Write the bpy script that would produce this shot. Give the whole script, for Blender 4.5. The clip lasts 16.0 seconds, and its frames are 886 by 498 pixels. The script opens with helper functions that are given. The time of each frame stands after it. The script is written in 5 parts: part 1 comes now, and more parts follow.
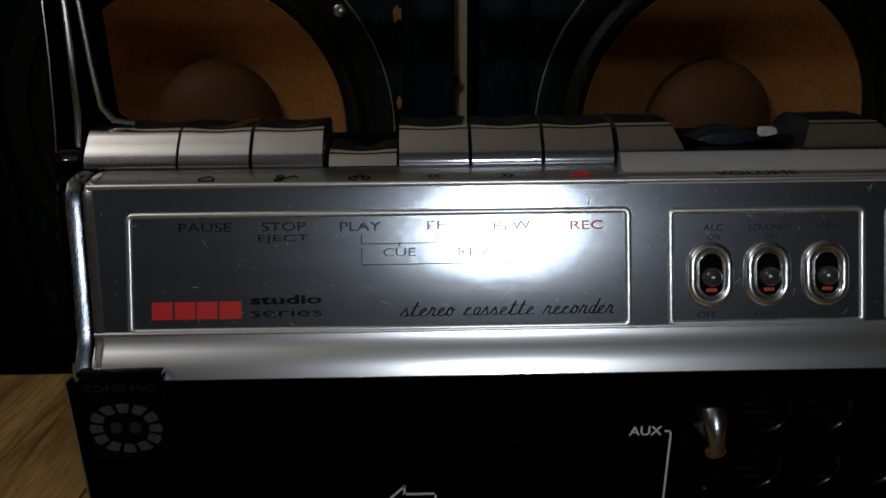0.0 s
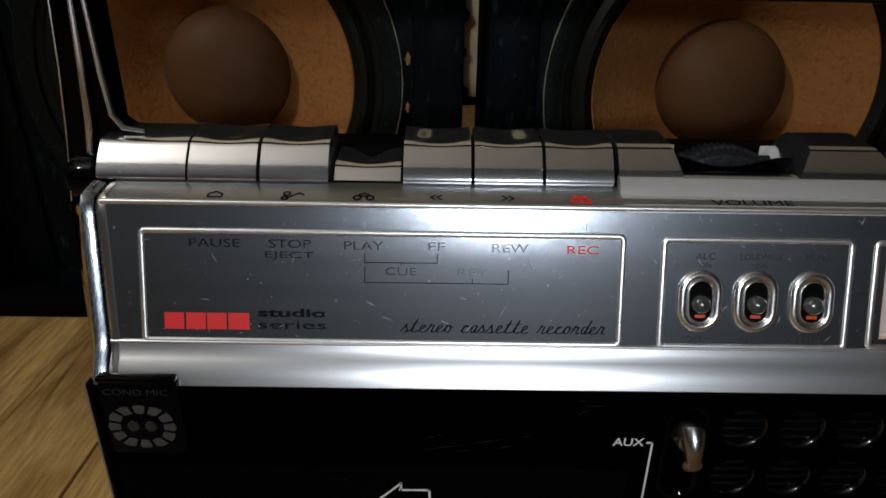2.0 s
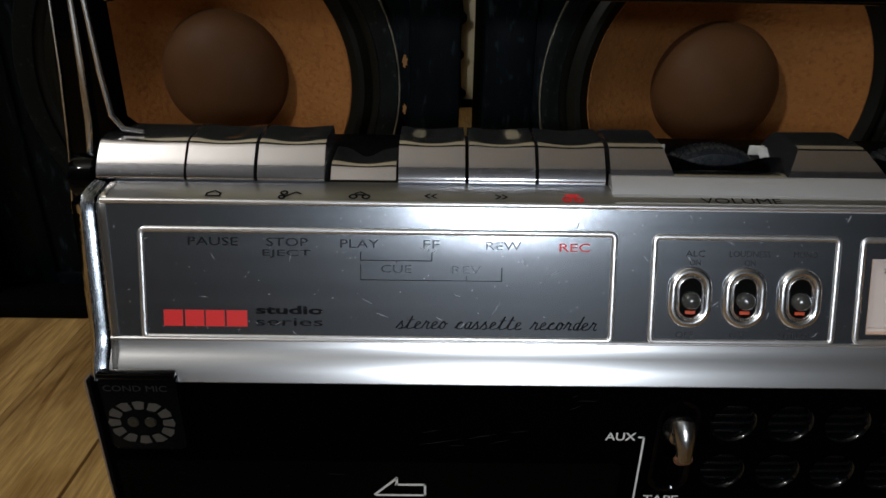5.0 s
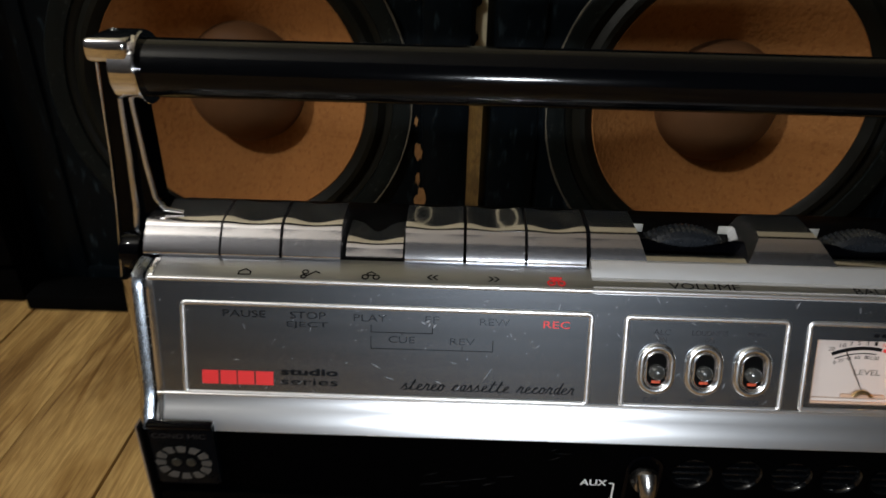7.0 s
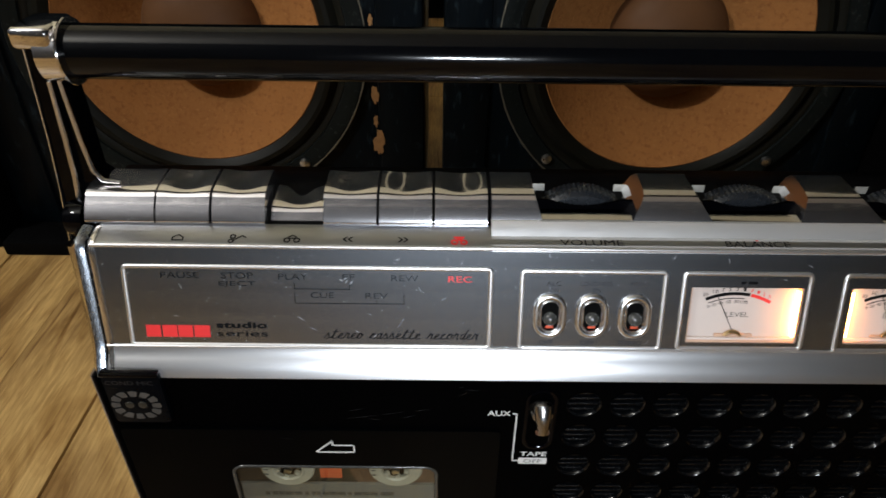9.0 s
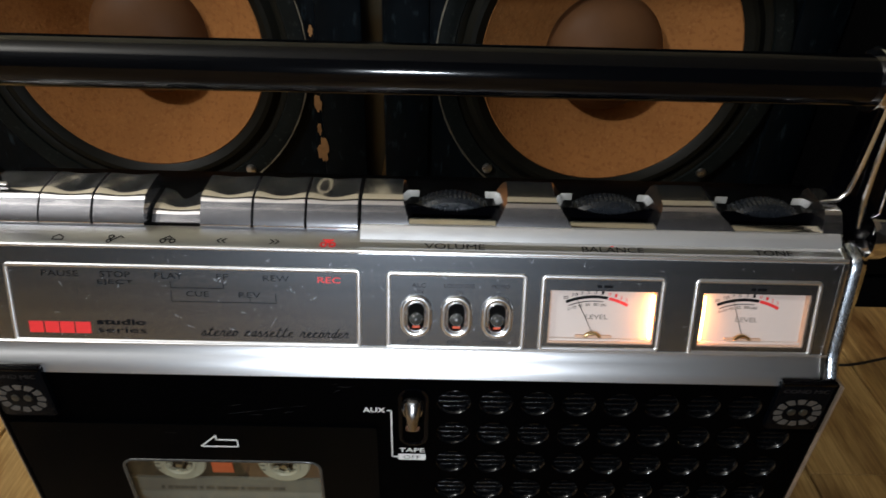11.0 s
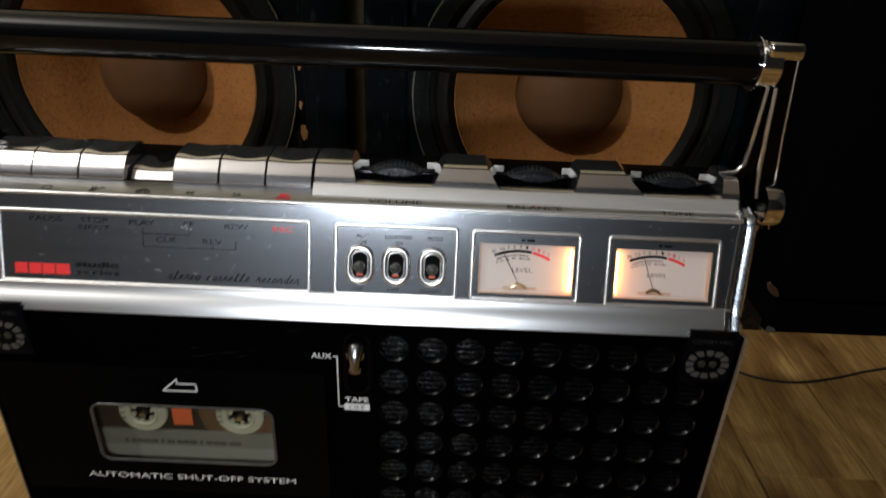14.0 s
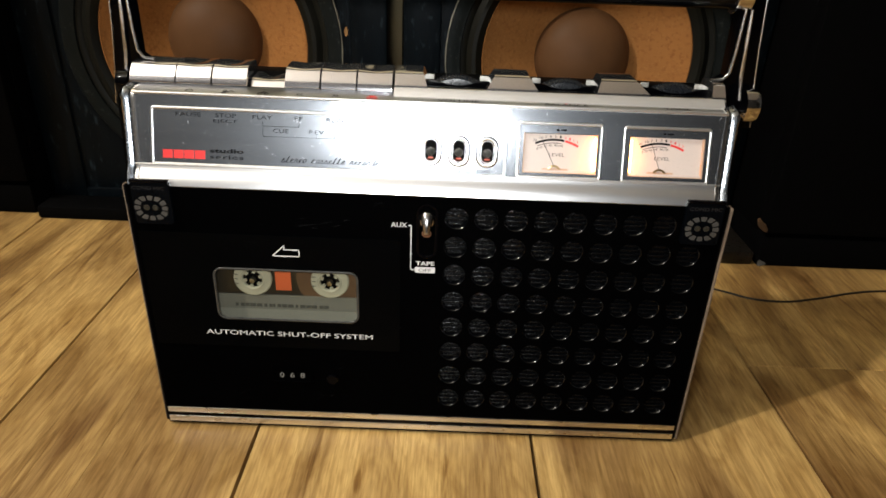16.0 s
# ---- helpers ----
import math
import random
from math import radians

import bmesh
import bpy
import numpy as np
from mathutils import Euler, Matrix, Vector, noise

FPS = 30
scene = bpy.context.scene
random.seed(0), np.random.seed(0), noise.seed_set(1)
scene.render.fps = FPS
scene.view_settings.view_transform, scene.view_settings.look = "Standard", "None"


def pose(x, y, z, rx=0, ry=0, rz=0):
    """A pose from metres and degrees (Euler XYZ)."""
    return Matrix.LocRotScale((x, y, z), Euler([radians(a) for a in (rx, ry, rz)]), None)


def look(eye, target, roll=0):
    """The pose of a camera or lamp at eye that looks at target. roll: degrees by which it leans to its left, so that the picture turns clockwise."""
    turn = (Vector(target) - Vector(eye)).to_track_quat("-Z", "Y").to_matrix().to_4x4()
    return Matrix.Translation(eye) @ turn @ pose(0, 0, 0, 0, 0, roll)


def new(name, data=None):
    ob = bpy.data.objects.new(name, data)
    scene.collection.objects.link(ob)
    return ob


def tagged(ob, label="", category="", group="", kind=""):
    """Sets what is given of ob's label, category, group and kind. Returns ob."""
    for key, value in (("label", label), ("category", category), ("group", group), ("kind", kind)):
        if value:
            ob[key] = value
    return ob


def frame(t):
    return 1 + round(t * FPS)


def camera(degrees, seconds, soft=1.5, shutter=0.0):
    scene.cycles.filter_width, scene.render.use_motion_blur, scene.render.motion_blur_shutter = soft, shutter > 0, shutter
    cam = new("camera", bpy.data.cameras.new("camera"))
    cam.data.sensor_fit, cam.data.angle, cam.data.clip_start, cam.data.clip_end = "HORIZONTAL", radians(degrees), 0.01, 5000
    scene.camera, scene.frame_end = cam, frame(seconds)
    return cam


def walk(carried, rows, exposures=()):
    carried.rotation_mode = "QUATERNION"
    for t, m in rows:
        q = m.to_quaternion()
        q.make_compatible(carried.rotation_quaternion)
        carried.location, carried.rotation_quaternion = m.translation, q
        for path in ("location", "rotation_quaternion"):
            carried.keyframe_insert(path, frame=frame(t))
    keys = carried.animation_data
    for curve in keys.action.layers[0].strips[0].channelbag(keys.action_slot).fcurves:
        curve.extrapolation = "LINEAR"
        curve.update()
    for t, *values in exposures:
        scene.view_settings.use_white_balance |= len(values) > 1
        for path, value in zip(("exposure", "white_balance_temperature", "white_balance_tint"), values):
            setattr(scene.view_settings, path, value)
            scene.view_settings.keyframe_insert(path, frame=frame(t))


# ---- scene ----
cam = camera(67.0, 16.0, soft=1.6, shutter=0.6)
PATH = [
    (0, (-0.05787, -0.14033, 0.23353), (-0.04064, 0.80616, -0.08875), -0.52),
    (0.5, (-0.05756, -0.13932, 0.24438), (-0.03200, 0.79185, -0.11930), 0.11),
    (1, (-0.05890, -0.13851, 0.25751), (-0.04918, 0.76574, -0.16939), 1.32),
    (1.5, (-0.05681, -0.13838, 0.25705), (-0.04925, 0.76489, -0.17195), 1.00),
    (2, (-0.05646, -0.13694, 0.25722), (-0.04885, 0.76791, -0.16846), 1.00),
    (2.5, (-0.05722, -0.13708, 0.25663), (-0.04519, 0.76947, -0.16530), 1.11),
    (3, (-0.05662, -0.13730, 0.25664), (-0.04493, 0.76959, -0.16456), 1.05),
    (3.5, (-0.05538, -0.13709, 0.25556), (-0.04588, 0.76940, -0.16654), 0.96),
    (4, (-0.05605, -0.13762, 0.25603), (-0.04449, 0.76980, -0.16404), 1.05),
    (6.3, (-0.05410, -0.14250, 0.25840), (-0.04950, 0.76680, -0.16900), 0.64),
    (6.5, (-0.05391, -0.14280, 0.25867), (-0.04991, 0.76647, -0.15752), 0.60),
    (7, (-0.05261, -0.14839, 0.29774), (-0.06107, 0.73187, -0.17669), 1.46),
    (7.2, (-0.05170, -0.15000, 0.30650), (-0.08050, 0.70900, -0.21950), 0.95),
    (7.5, (-0.05005, -0.15147, 0.31670), (-0.07889, 0.67385, -0.24723), 0.19),
    (8, (-0.04704, -0.15110, 0.31512), (-0.05647, 0.67359, -0.25038), 0.65),
    (8.5, (-0.03769, -0.15491, 0.31689), (-0.03546, 0.66587, -0.25435), 0.57),
    (11, (0.01521, -0.16968, 0.32400), (0.02682, 0.65885, -0.23582), 1.67),
    (11.5, (0.02900, -0.16780, 0.32524), (0.03614, 0.66727, -0.22486), 1.49),
    (12, (0.04359, -0.16624, 0.32686), (0.04288, 0.66382, -0.23081), 1.13),
    (12.5, (0.04670, -0.16633, 0.32332), (0.04086, 0.66066, -0.23887), 1.52),
    (13, (0.04554, -0.17025, 0.31575), (0.03181, 0.68038, -0.20983), 1.63),
    (13.5, (0.04157, -0.18599, 0.31108), (0.03871, 0.67634, -0.19526), 2.06),
    (14, (0.04006, -0.21775, 0.30086), (0.04347, 0.67021, -0.15905), 2.51),
    (14.5, (0.03053, -0.24789, 0.29644), (0.02863, 0.63043, -0.18165), 3.81),
    (15, (0.01899, -0.28054, 0.28153), (0.00383, 0.60756, -0.17787), 3.37),
    (15.5, (0.01853, -0.29608, 0.28202), (0.01751, 0.59329, -0.17517), 2.37),
    (16, (0.01682, -0.31092, 0.28047), (0.01738, 0.58339, -0.16698), 2.22),
]

EXPOSURES = [(0.0, -2.45, 6150, 10), (0.5, -2.65, 6100, 10), (1.0, -1.6, 6100, 10), (1.5, -1.17, 6100, 10), (6.5, -1.17, 6100, 10), (7.0, -0.65, 6150, 10), (7.5, -0.75, 6100, 10), (8.0, -0.28, 6150, 10), (8.5, -0.28, 6100, 10),
             (11.0, -0.32, 6000, 10), (12.5, -0.48, 5950, 10), (13.5, -0.6, 6050, 10), (14.0, -0.6, 6200, 10), (14.5, -0.42, 6450, 10), (15.0, 0.0, 6600, 10), (16.0, 0.26, 6700, 10)]
walk(cam, [(t, look(eye, target, roll)) for t, eye, target, roll in PATH], EXPOSURES)

# ---- light: a warm room lamp up to the left, and a white torch held over the recorder ----
world = bpy.data.worlds.new("world")
scene.world = world
world.use_nodes = True
world.node_tree.nodes["Background"].inputs[0].default_value = (0.02, 0.018, 0.016, 1)
world.node_tree.nodes["Background"].inputs[1].default_value = 0.1


def lamp(name, kind, eye, target, watts, colour, radius, cone=None):
    data = bpy.data.lights.new(name, kind)
    data.energy, data.color, data.shadow_soft_size = watts, colour, radius
    if cone:
        data.spot_size, data.spot_blend = radians(cone), 0.6
    ob = new(name, data)
    ob.matrix_world = look(eye, target)
    return ob


lamp("room_lamp", "POINT", (-1.74, -0.92, 2.05), (0, 0, 0), 142, (1.0, 0.95, 0.85), 0.05)
torch = lamp("torch", "AREA", (-0.008, -0.300, 0.288), (-0.007, 0.02, 0.172), 0.36, (0.94, 0.98, 1.0), 0.0)
torch.data.shape, torch.data.size, torch.data.size_y = "ELLIPSE", 0.055, 0.016
torch.data.spread = radians(97)


# ---- materials ----
def material(name, base, rough=0.5, metal=0.0, scale=60.0, vary=0.15, bump=0.0, bump_scale=400.0, stretch=(1, 1, 1),
             rough_vary=0.1, aniso=0.0, coat=0.0, emit=None, by_object=0.0, spec=0.5, tangent=(0, 0.3, 0.954), second=None):
    m = bpy.data.materials.new(name)
    m.use_nodes = True
    nt = m.node_tree
    p = nt.nodes["Principled BSDF"]
    link = nt.links.new
    co = nt.nodes.new("ShaderNodeTexCoord")
    mp = nt.nodes.new("ShaderNodeMapping")
    mp.inputs["Scale"].default_value = stretch
    link(co.outputs["Object"], mp.inputs["Vector"])
    big = nt.nodes.new("ShaderNodeTexNoise")
    big.inputs["Scale"].default_value, big.inputs["Detail"].default_value = scale, 6
    fine = nt.nodes.new("ShaderNodeTexNoise")
    fine.inputs["Scale"].default_value, fine.inputs["Detail"].default_value = bump_scale, 4
    for n in (big, fine):
        link(mp.outputs["Vector"], n.inputs["Vector"])
    ramp = nt.nodes.new("ShaderNodeMixRGB")
    ramp.inputs[1].default_value = (*[c * (1 - vary) for c in base], 1)
    ramp.inputs[2].default_value = (*[min(1, c * (1 + vary)) for c in base], 1)
    link(big.outputs["Fac"], ramp.inputs[0])
    colour = ramp.outputs[0]
    if by_object:
        info = nt.nodes.new("ShaderNodeObjectInfo")
        hsv = nt.nodes.new("ShaderNodeHueSaturation")
        rng = nt.nodes.new("ShaderNodeMapRange")
        rng.inputs["To Min"].default_value, rng.inputs["To Max"].default_value = 1 - by_object, 1 + by_object
        link(info.outputs["Random"], rng.inputs["Value"])
        link(rng.outputs[0], hsv.inputs["Value"])
        link(colour, hsv.inputs["Color"])
        colour = hsv.outputs[0]
    link(colour, p.inputs["Base Color"])
    rr = nt.nodes.new("ShaderNodeMapRange")
    rr.inputs["To Min"].default_value, rr.inputs["To Max"].default_value = max(0.02, rough - rough_vary), rough + rough_vary
    link(fine.outputs["Fac"], rr.inputs["Value"])
    link(rr.outputs[0], p.inputs["Roughness"])
    p.inputs["Metallic"].default_value = metal
    p.inputs["Specular IOR Level"].default_value = spec
    p.inputs["Coat Weight"].default_value = coat
    if aniso:
        p.inputs["Anisotropic"].default_value = aniso
        v = nt.nodes.new("ShaderNodeCombineXYZ")
        for i in range(3):
            v.inputs[i].default_value = tangent[i]
        link(v.outputs[0], p.inputs["Tangent"])
    if bump:
        bp = nt.nodes.new("ShaderNodeBump")
        bp.inputs["Strength"].default_value, bp.inputs["Distance"].default_value = bump, 0.001
        link(fine.outputs["Fac"], bp.inputs["Height"])
        link(bp.outputs[0], p.inputs["Normal"])
    if emit:
        p.inputs["Emission Color"].default_value = (*emit[0], 1)
        p.inputs["Emission Strength"].default_value = emit[1]
    if second:
        q = nt.nodes.new("ShaderNodeBsdfPrincipled")
        link(colour, q.inputs["Base Color"])
        q.inputs["Metallic"].default_value, q.inputs["Roughness"].default_value = metal, second[0]
        mix = nt.nodes.new("ShaderNodeMixShader")
        mix.inputs[0].default_value = second[1]
        link(p.outputs[0], mix.inputs[1])
        link(q.outputs[0], mix.inputs[2])
        link(mix.outputs[0], nt.nodes["Material Output"].inputs["Surface"])
    return m


def specks(m, colour, scale, low, high, stretch=(1, 1, 1)):
    """Scatters small worn spots of another colour over a material."""
    nt = m.node_tree
    socket = nt.nodes["Principled BSDF"].inputs["Base Color"]
    old = socket.links[0].from_socket
    co, mp = nt.nodes.new("ShaderNodeTexCoord"), nt.nodes.new("ShaderNodeMapping")
    mp.inputs["Scale"].default_value = stretch
    n, rng, mix = nt.nodes.new("ShaderNodeTexNoise"), nt.nodes.new("ShaderNodeMapRange"), nt.nodes.new("ShaderNodeMixRGB")
    n.inputs["Scale"].default_value, n.inputs["Detail"].default_value = scale, 5
    rng.inputs["From Min"].default_value, rng.inputs["From Max"].default_value = low, high
    mix.inputs[2].default_value = (*colour, 1)
    nt.links.new(co.outputs["Object"], mp.inputs["Vector"])
    nt.links.new(mp.outputs[0], n.inputs["Vector"])
    nt.links.new(n.outputs["Fac"], rng.inputs["Value"])
    nt.links.new(rng.outputs[0], mix.inputs[0])
    nt.links.new(old, mix.inputs[1])
    nt.links.new(mix.outputs[0], socket)


def wood_floor():
    m = bpy.data.materials.new("oak_planks")
    m.use_nodes = True
    nt = m.node_tree
    p, link, add = nt.nodes["Principled BSDF"], nt.links.new, nt.nodes.new
    co, info = add("ShaderNodeTexCoord"), add("ShaderNodeObjectInfo")
    shift = add("ShaderNodeVectorMath")
    shift.operation = "MULTIPLY_ADD"
    comb = add("ShaderNodeCombineXYZ")
    for i in range(3):
        link(info.outputs["Random"], comb.inputs[i])
    link(comb.outputs[0], shift.inputs[0])
    shift.inputs[1].default_value = (7, 13, 5)
    link(co.outputs["Object"], shift.inputs[2])
    def grain(scale, detail, twist, low, high, dark, pale):
        mp, n, ramp = add("ShaderNodeMapping"), add("ShaderNodeTexNoise"), add("ShaderNodeValToRGB")
        mp.inputs["Scale"].default_value = (scale[0], scale[1], scale[0])
        link(shift.outputs[0], mp.inputs["Vector"])
        n.inputs["Scale"].default_value, n.inputs["Detail"].default_value, n.inputs["Distortion"].default_value = 1.0, detail, twist
        link(mp.outputs[0], n.inputs["Vector"])
        e = ramp.color_ramp.elements
        e[0].position, e[0].color, e[1].position, e[1].color = low, (*dark, 1), high, (*pale, 1)
        link(n.outputs["Fac"], ramp.inputs[0])
        return n, ramp

    maps = [grain((11, 3.6), 7, 1.4, 0.36, 0.60, (0.225, 0.124, 0.044), (0.58, 0.380, 0.145)),
            grain((40, 11), 6, 2.6, 0.34, 0.56, (0.74, 0.68, 0.60), (1.03, 1.03, 1.02)),
            grain((100, 9), 3, 1.6, 0.31, 0.39, (0.62, 0.54, 0.46), (1.0, 1.0, 1.0)),
            grain((430, 13), 4, 0.4, 0.36, 0.62, (0.84, 0.80, 0.73), (1.08, 1.08, 1.07)),
            grain((800, 60), 3, 0.0, 0.38, 0.56, (0.84, 0.81, 0.76), (1.05, 1.05, 1.04))]
    colour = maps[0][1].outputs[0]
    for n, ramp in maps[1:]:
        mul = add("ShaderNodeMixRGB")
        mul.blend_type = "MULTIPLY"
        mul.inputs[0].default_value = 1
        link(colour, mul.inputs[1])
        link(ramp.outputs[0], mul.inputs[2])
        colour = mul.outputs[0]
    maps = [maps[0][0], maps[1][0], maps[3][0]]
    link(colour, p.inputs["Base Color"])
    rr = add("ShaderNodeMapRange")
    rr.inputs["To Min"].default_value, rr.inputs["To Max"].default_value = 0.3, 0.55
    link(maps[1].outputs["Fac"], rr.inputs["Value"])
    link(rr.outputs[0], p.inputs["Roughness"])
    bp = add("ShaderNodeBump")
    bp.inputs["Strength"].default_value, bp.inputs["Distance"].default_value = 0.35, 0.0006
    link(maps[2].outputs["Fac"], bp.inputs["Height"])
    link(bp.outputs[0], p.inputs["Normal"])
    return m


def clear_glass(name, tint=(1, 1, 1), rough=0.03, ior=1.12):
    m = bpy.data.materials.new(name)
    m.use_nodes = True
    nt = m.node_tree
    nt.nodes.remove(nt.nodes["Principled BSDF"])
    out = nt.nodes["Material Output"]
    mix, tr, gl, fr = (nt.nodes.new("ShaderNode" + k) for k in ("MixShader", "BsdfTransparent", "BsdfGlossy", "Fresnel"))
    tr.inputs[0].default_value = (*tint, 1)
    gl.inputs["Roughness"].default_value = rough
    fr.inputs[0].default_value = ior
    for a, b in ((fr.outputs[0], mix.inputs[0]), (tr.outputs[0], mix.inputs[1]), (gl.outputs[0], mix.inputs[2]), (mix.outputs[0], out.inputs[0])):
        nt.links.new(a, b)
    return m


BRUSHED = material("brushed_aluminium", (0.335, 0.360, 0.397), 0.155, 1.0, 8, 0.20, 0.04, 900, (1, 40, 40), 0.02, 0.62, second=(0.48, 0.15), tangent=(1, 0, 0))
PALE_METAL = material("pale_worn_metal", (0.30, 0.29, 0.26), 0.5, 0.4, 200, 0.4)
RIM_METAL = material("bluish_end_metal", (0.42, 0.46, 0.51), 0.26, 1.0, 60, 0.25, 0.05, 400, (8, 1, 1))
THUMB = material("thumbwheel_black", (0.009, 0.0105, 0.013), 0.28, 0.0, 60, 0.3, 0.1, 500, spec=0.4)
SATIN = material("satin_aluminium", (0.78, 0.78, 0.78), 0.24, 1.0, 30, 0.06, 0.0, 700, (1, 12, 12), 0.02)
LEDGE_METAL = material("ledge_aluminium", (0.48, 0.495, 0.51), 0.33, 1.0, 30, 0.08, 0.02, 700, (1, 12, 12), 0.05)
MATT_LEDGE = material("matt_silver_ledge", (0.58, 0.58, 0.59), 0.40, 0.6, 30, 0.08, 0.02, 700, (1, 12, 12), 0.05)
FILLET_METAL = material("satin_silver_fillet", (0.80, 0.79, 0.78), 0.36, 0.8, 60, 0.12, 0.03, 500, (0.3, 1, 1), 0.06)
LIPMETAL = material("polished_lip", (0.90, 0.90, 0.91), 0.33, 1.0, 30, 0.05, 0.0, 700, (1, 12, 12), 0.02)
BEAD = material("bright_moulding", (0.86, 0.86, 0.87), 0.36, 1.0, 60, 0.06, 0.05, 500, rough_vary=0.05)
KEY_CHROME = material("key_chrome", (0.86, 0.845, 0.87), 0.11, 1.0, 90, 0.06, 0.015, 420, rough_vary=0.03, second=(0.40, 0.08))
CHROME = material("chrome", (0.84, 0.83, 0.84), 0.10, 1.0, 90, 0.06, 0.03, 500, rough_vary=0.05)
SPECKLED = material("pitted_chrome", (0.84, 0.83, 0.84), 0.13, 1.0, 90, 0.08, 0.14, 160, (0.25, 1, 1), rough_vary=0.06)
WORN_CHROME = material("worn_chrome_strip", (0.82, 0.79, 0.76), 0.30, 1.0, 120, 0.3, 0.15, 300, (0.3, 1, 1), 0.12)
BLACK_PANEL = material("black_front_panel", (0.0006, 0.0006, 0.0007), 0.28, 0.0, 40, 0.3, 0.03, 900, spec=0.004)
BLACK_CASE = material("black_case", (0.0018, 0.0018, 0.0022), 0.38, 0.0, 40, 0.3, 0.15, 1200, spec=0.05)
BLACK_GLOSS = material("black_gloss_plastic", (0.0008, 0.0008, 0.0012), 0.08, 0.0, 40, 0.2, 0.02, 300, rough_vary=0.03, spec=0.10)
GRIP = material("glossy_black_grip", (0.0010, 0.0012, 0.0017), 0.12, 0.0, 40, 0.2, 0.03, 300, (0.2, 1, 1), rough_vary=0.04, spec=0.28)
BLACK_HOLE = material("black_recess", (0.001, 0.001, 0.001), 0.7, spec=0.05)
SMOKY = material("smoky_plastic", (0.0014, 0.0017, 0.0022), 0.27, 0.0, 60, 0.3, 0.05, 500, rough_vary=0.05, spec=0.20)
CUP = material("glossy_smoky_rim", (0.0012, 0.0014, 0.0018), 0.14, 0.0, 60, 0.3, 0.05, 500, rough_vary=0.05, spec=0.42)
DOOR = material("black_door", (0.0006, 0.0008, 0.0010), 0.22, 0.0, 40, 0.3, 0.02, 900, spec=0.03)
CLEAR_EDGE = material("clear_plastic_edge", (0.035, 0.036, 0.034), 0.2, 0.0, 300, 0.5, 0.1, 500, spec=0.6)
MIC_BLACK = material("microphone_black", (0.0012, 0.0017, 0.0026), 0.3, 0.0, 60, 0.3, 0.05, 500, spec=0.04)
LEGEND = material("thin_dark_print", (0.052, 0.056, 0.063), 0.30, 0.9)
INK = material("black_print", (0.004, 0.004, 0.005), 0.5, spec=0.10)
RED_INK = material("red_print", (0.72, 0.03, 0.03), 0.5)
WHITE_INK = material("white_print", (0.60, 0.60, 0.59), 0.55)
FAINT_INK = material("faint_print", (0.010, 0.010, 0.012), 0.6)
DIM_INK = material("dim_white_print", (0.20, 0.20, 0.19), 0.55)
LABEL_INK = material("label_print", (0.062, 0.060, 0.055), 0.6, spec=0.1)
MILD_INK = material("mild_grey_print", (0.10, 0.095, 0.085), 0.6, spec=0.1)
GREY_INK = material("grey_print", (0.035, 0.035, 0.04), 0.6, spec=0.1)
CAPSULE = material("mic_capsule", (0.020, 0.019, 0.015), 0.4, 0.0, 200, 0.3)
MIC_SILVER = material("mic_silver", (0.066, 0.064, 0.060), 0.45, 0.2, 200, 0.35, 0.2, 900)
RED_MARK = material("orange_mark", (0.5, 0.06, 0.015), 0.5)
CARD = material("meter_card", (0.42, 0.38, 0.355), 0.6, 0, 80, 0.04, emit=((1.0, 0.72, 0.57), 0.19))
HOUSING = material("meter_housing", (0.55, 0.36, 0.25), 0.5, 0, 80, 0.1)
BULB = material("meter_bulb", (1, 0.6, 0.3), 0.5, emit=((1.0, 0.36, 0.07), 55.0))
BRASS = material("brass", (0.6, 0.42, 0.2), 0.3, 1.0, 200, 0.2)
LEVER = material("dull_lever_metal", (0.36, 0.35, 0.34), 0.24, 1.0, 200, 0.2, 0.1, 400)
COPPER = material("pinkish_worn_plastic", (0.15, 0.07, 0.04), 0.4, 0.3, 200, 0.2)
TRIM = material("brassy_side_trim", (0.19, 0.14, 0.10), 0.45, 0.0, 150, 0.25, 0.1, 400, spec=0.2)
GLASS = clear_glass("clear_plastic")
TINTED = clear_glass("smoky_window_plastic", (0.92, 0.93, 0.86), 0.05, 1.17)
FAINT_SCRATCH = material("faint_scratch", (0.014, 0.015, 0.017), 0.6)
SCRATCH = material("bright_scratch", (0.46, 0.47, 0.50), 0.6, 0.0)
HUB = material("reel_white", (0.32, 0.30, 0.24), 0.45, 0, 90, 0.1)
SHELL = material("cassette_shell", (0.020, 0.016, 0.012), 0.35, 0, 90, 0.2)
LABEL_PALE = material("cassette_label_pale", (0.19, 0.183, 0.165), 0.6, 0, 90, 0.1)
LABEL = material("cassette_label", (0.125, 0.12, 0.108), 0.6, 0, 90, 0.1)
TAPE = material("brown_tape", (0.09, 0.05, 0.03), 0.35, 0, 90, 0.2)
ORANGE = material("orange_sticker", (0.52, 0.095, 0.03), 0.6, 0, 90, 0.1)
CONE = material("orange_paper_cone", (0.330, 0.142, 0.043), 0.85, 0, 25, 0.25, 0.75, 330, rough_vary=0.05, spec=0.12)
CAP = material("brown_dust_cap", (0.104, 0.049, 0.021), 0.55, 0, 35, 0.22, 0.1, 400, spec=0.14)
RUBBER = material("rubber_surround", (0.007, 0.007, 0.005), 0.5, 0, 60, 0.3, 0.1, 500, spec=0.15)
RING = material("grey_green_frame", (0.006, 0.008, 0.008), 0.45, 0, 60, 0.35, 0.1, 400, spec=0.12)
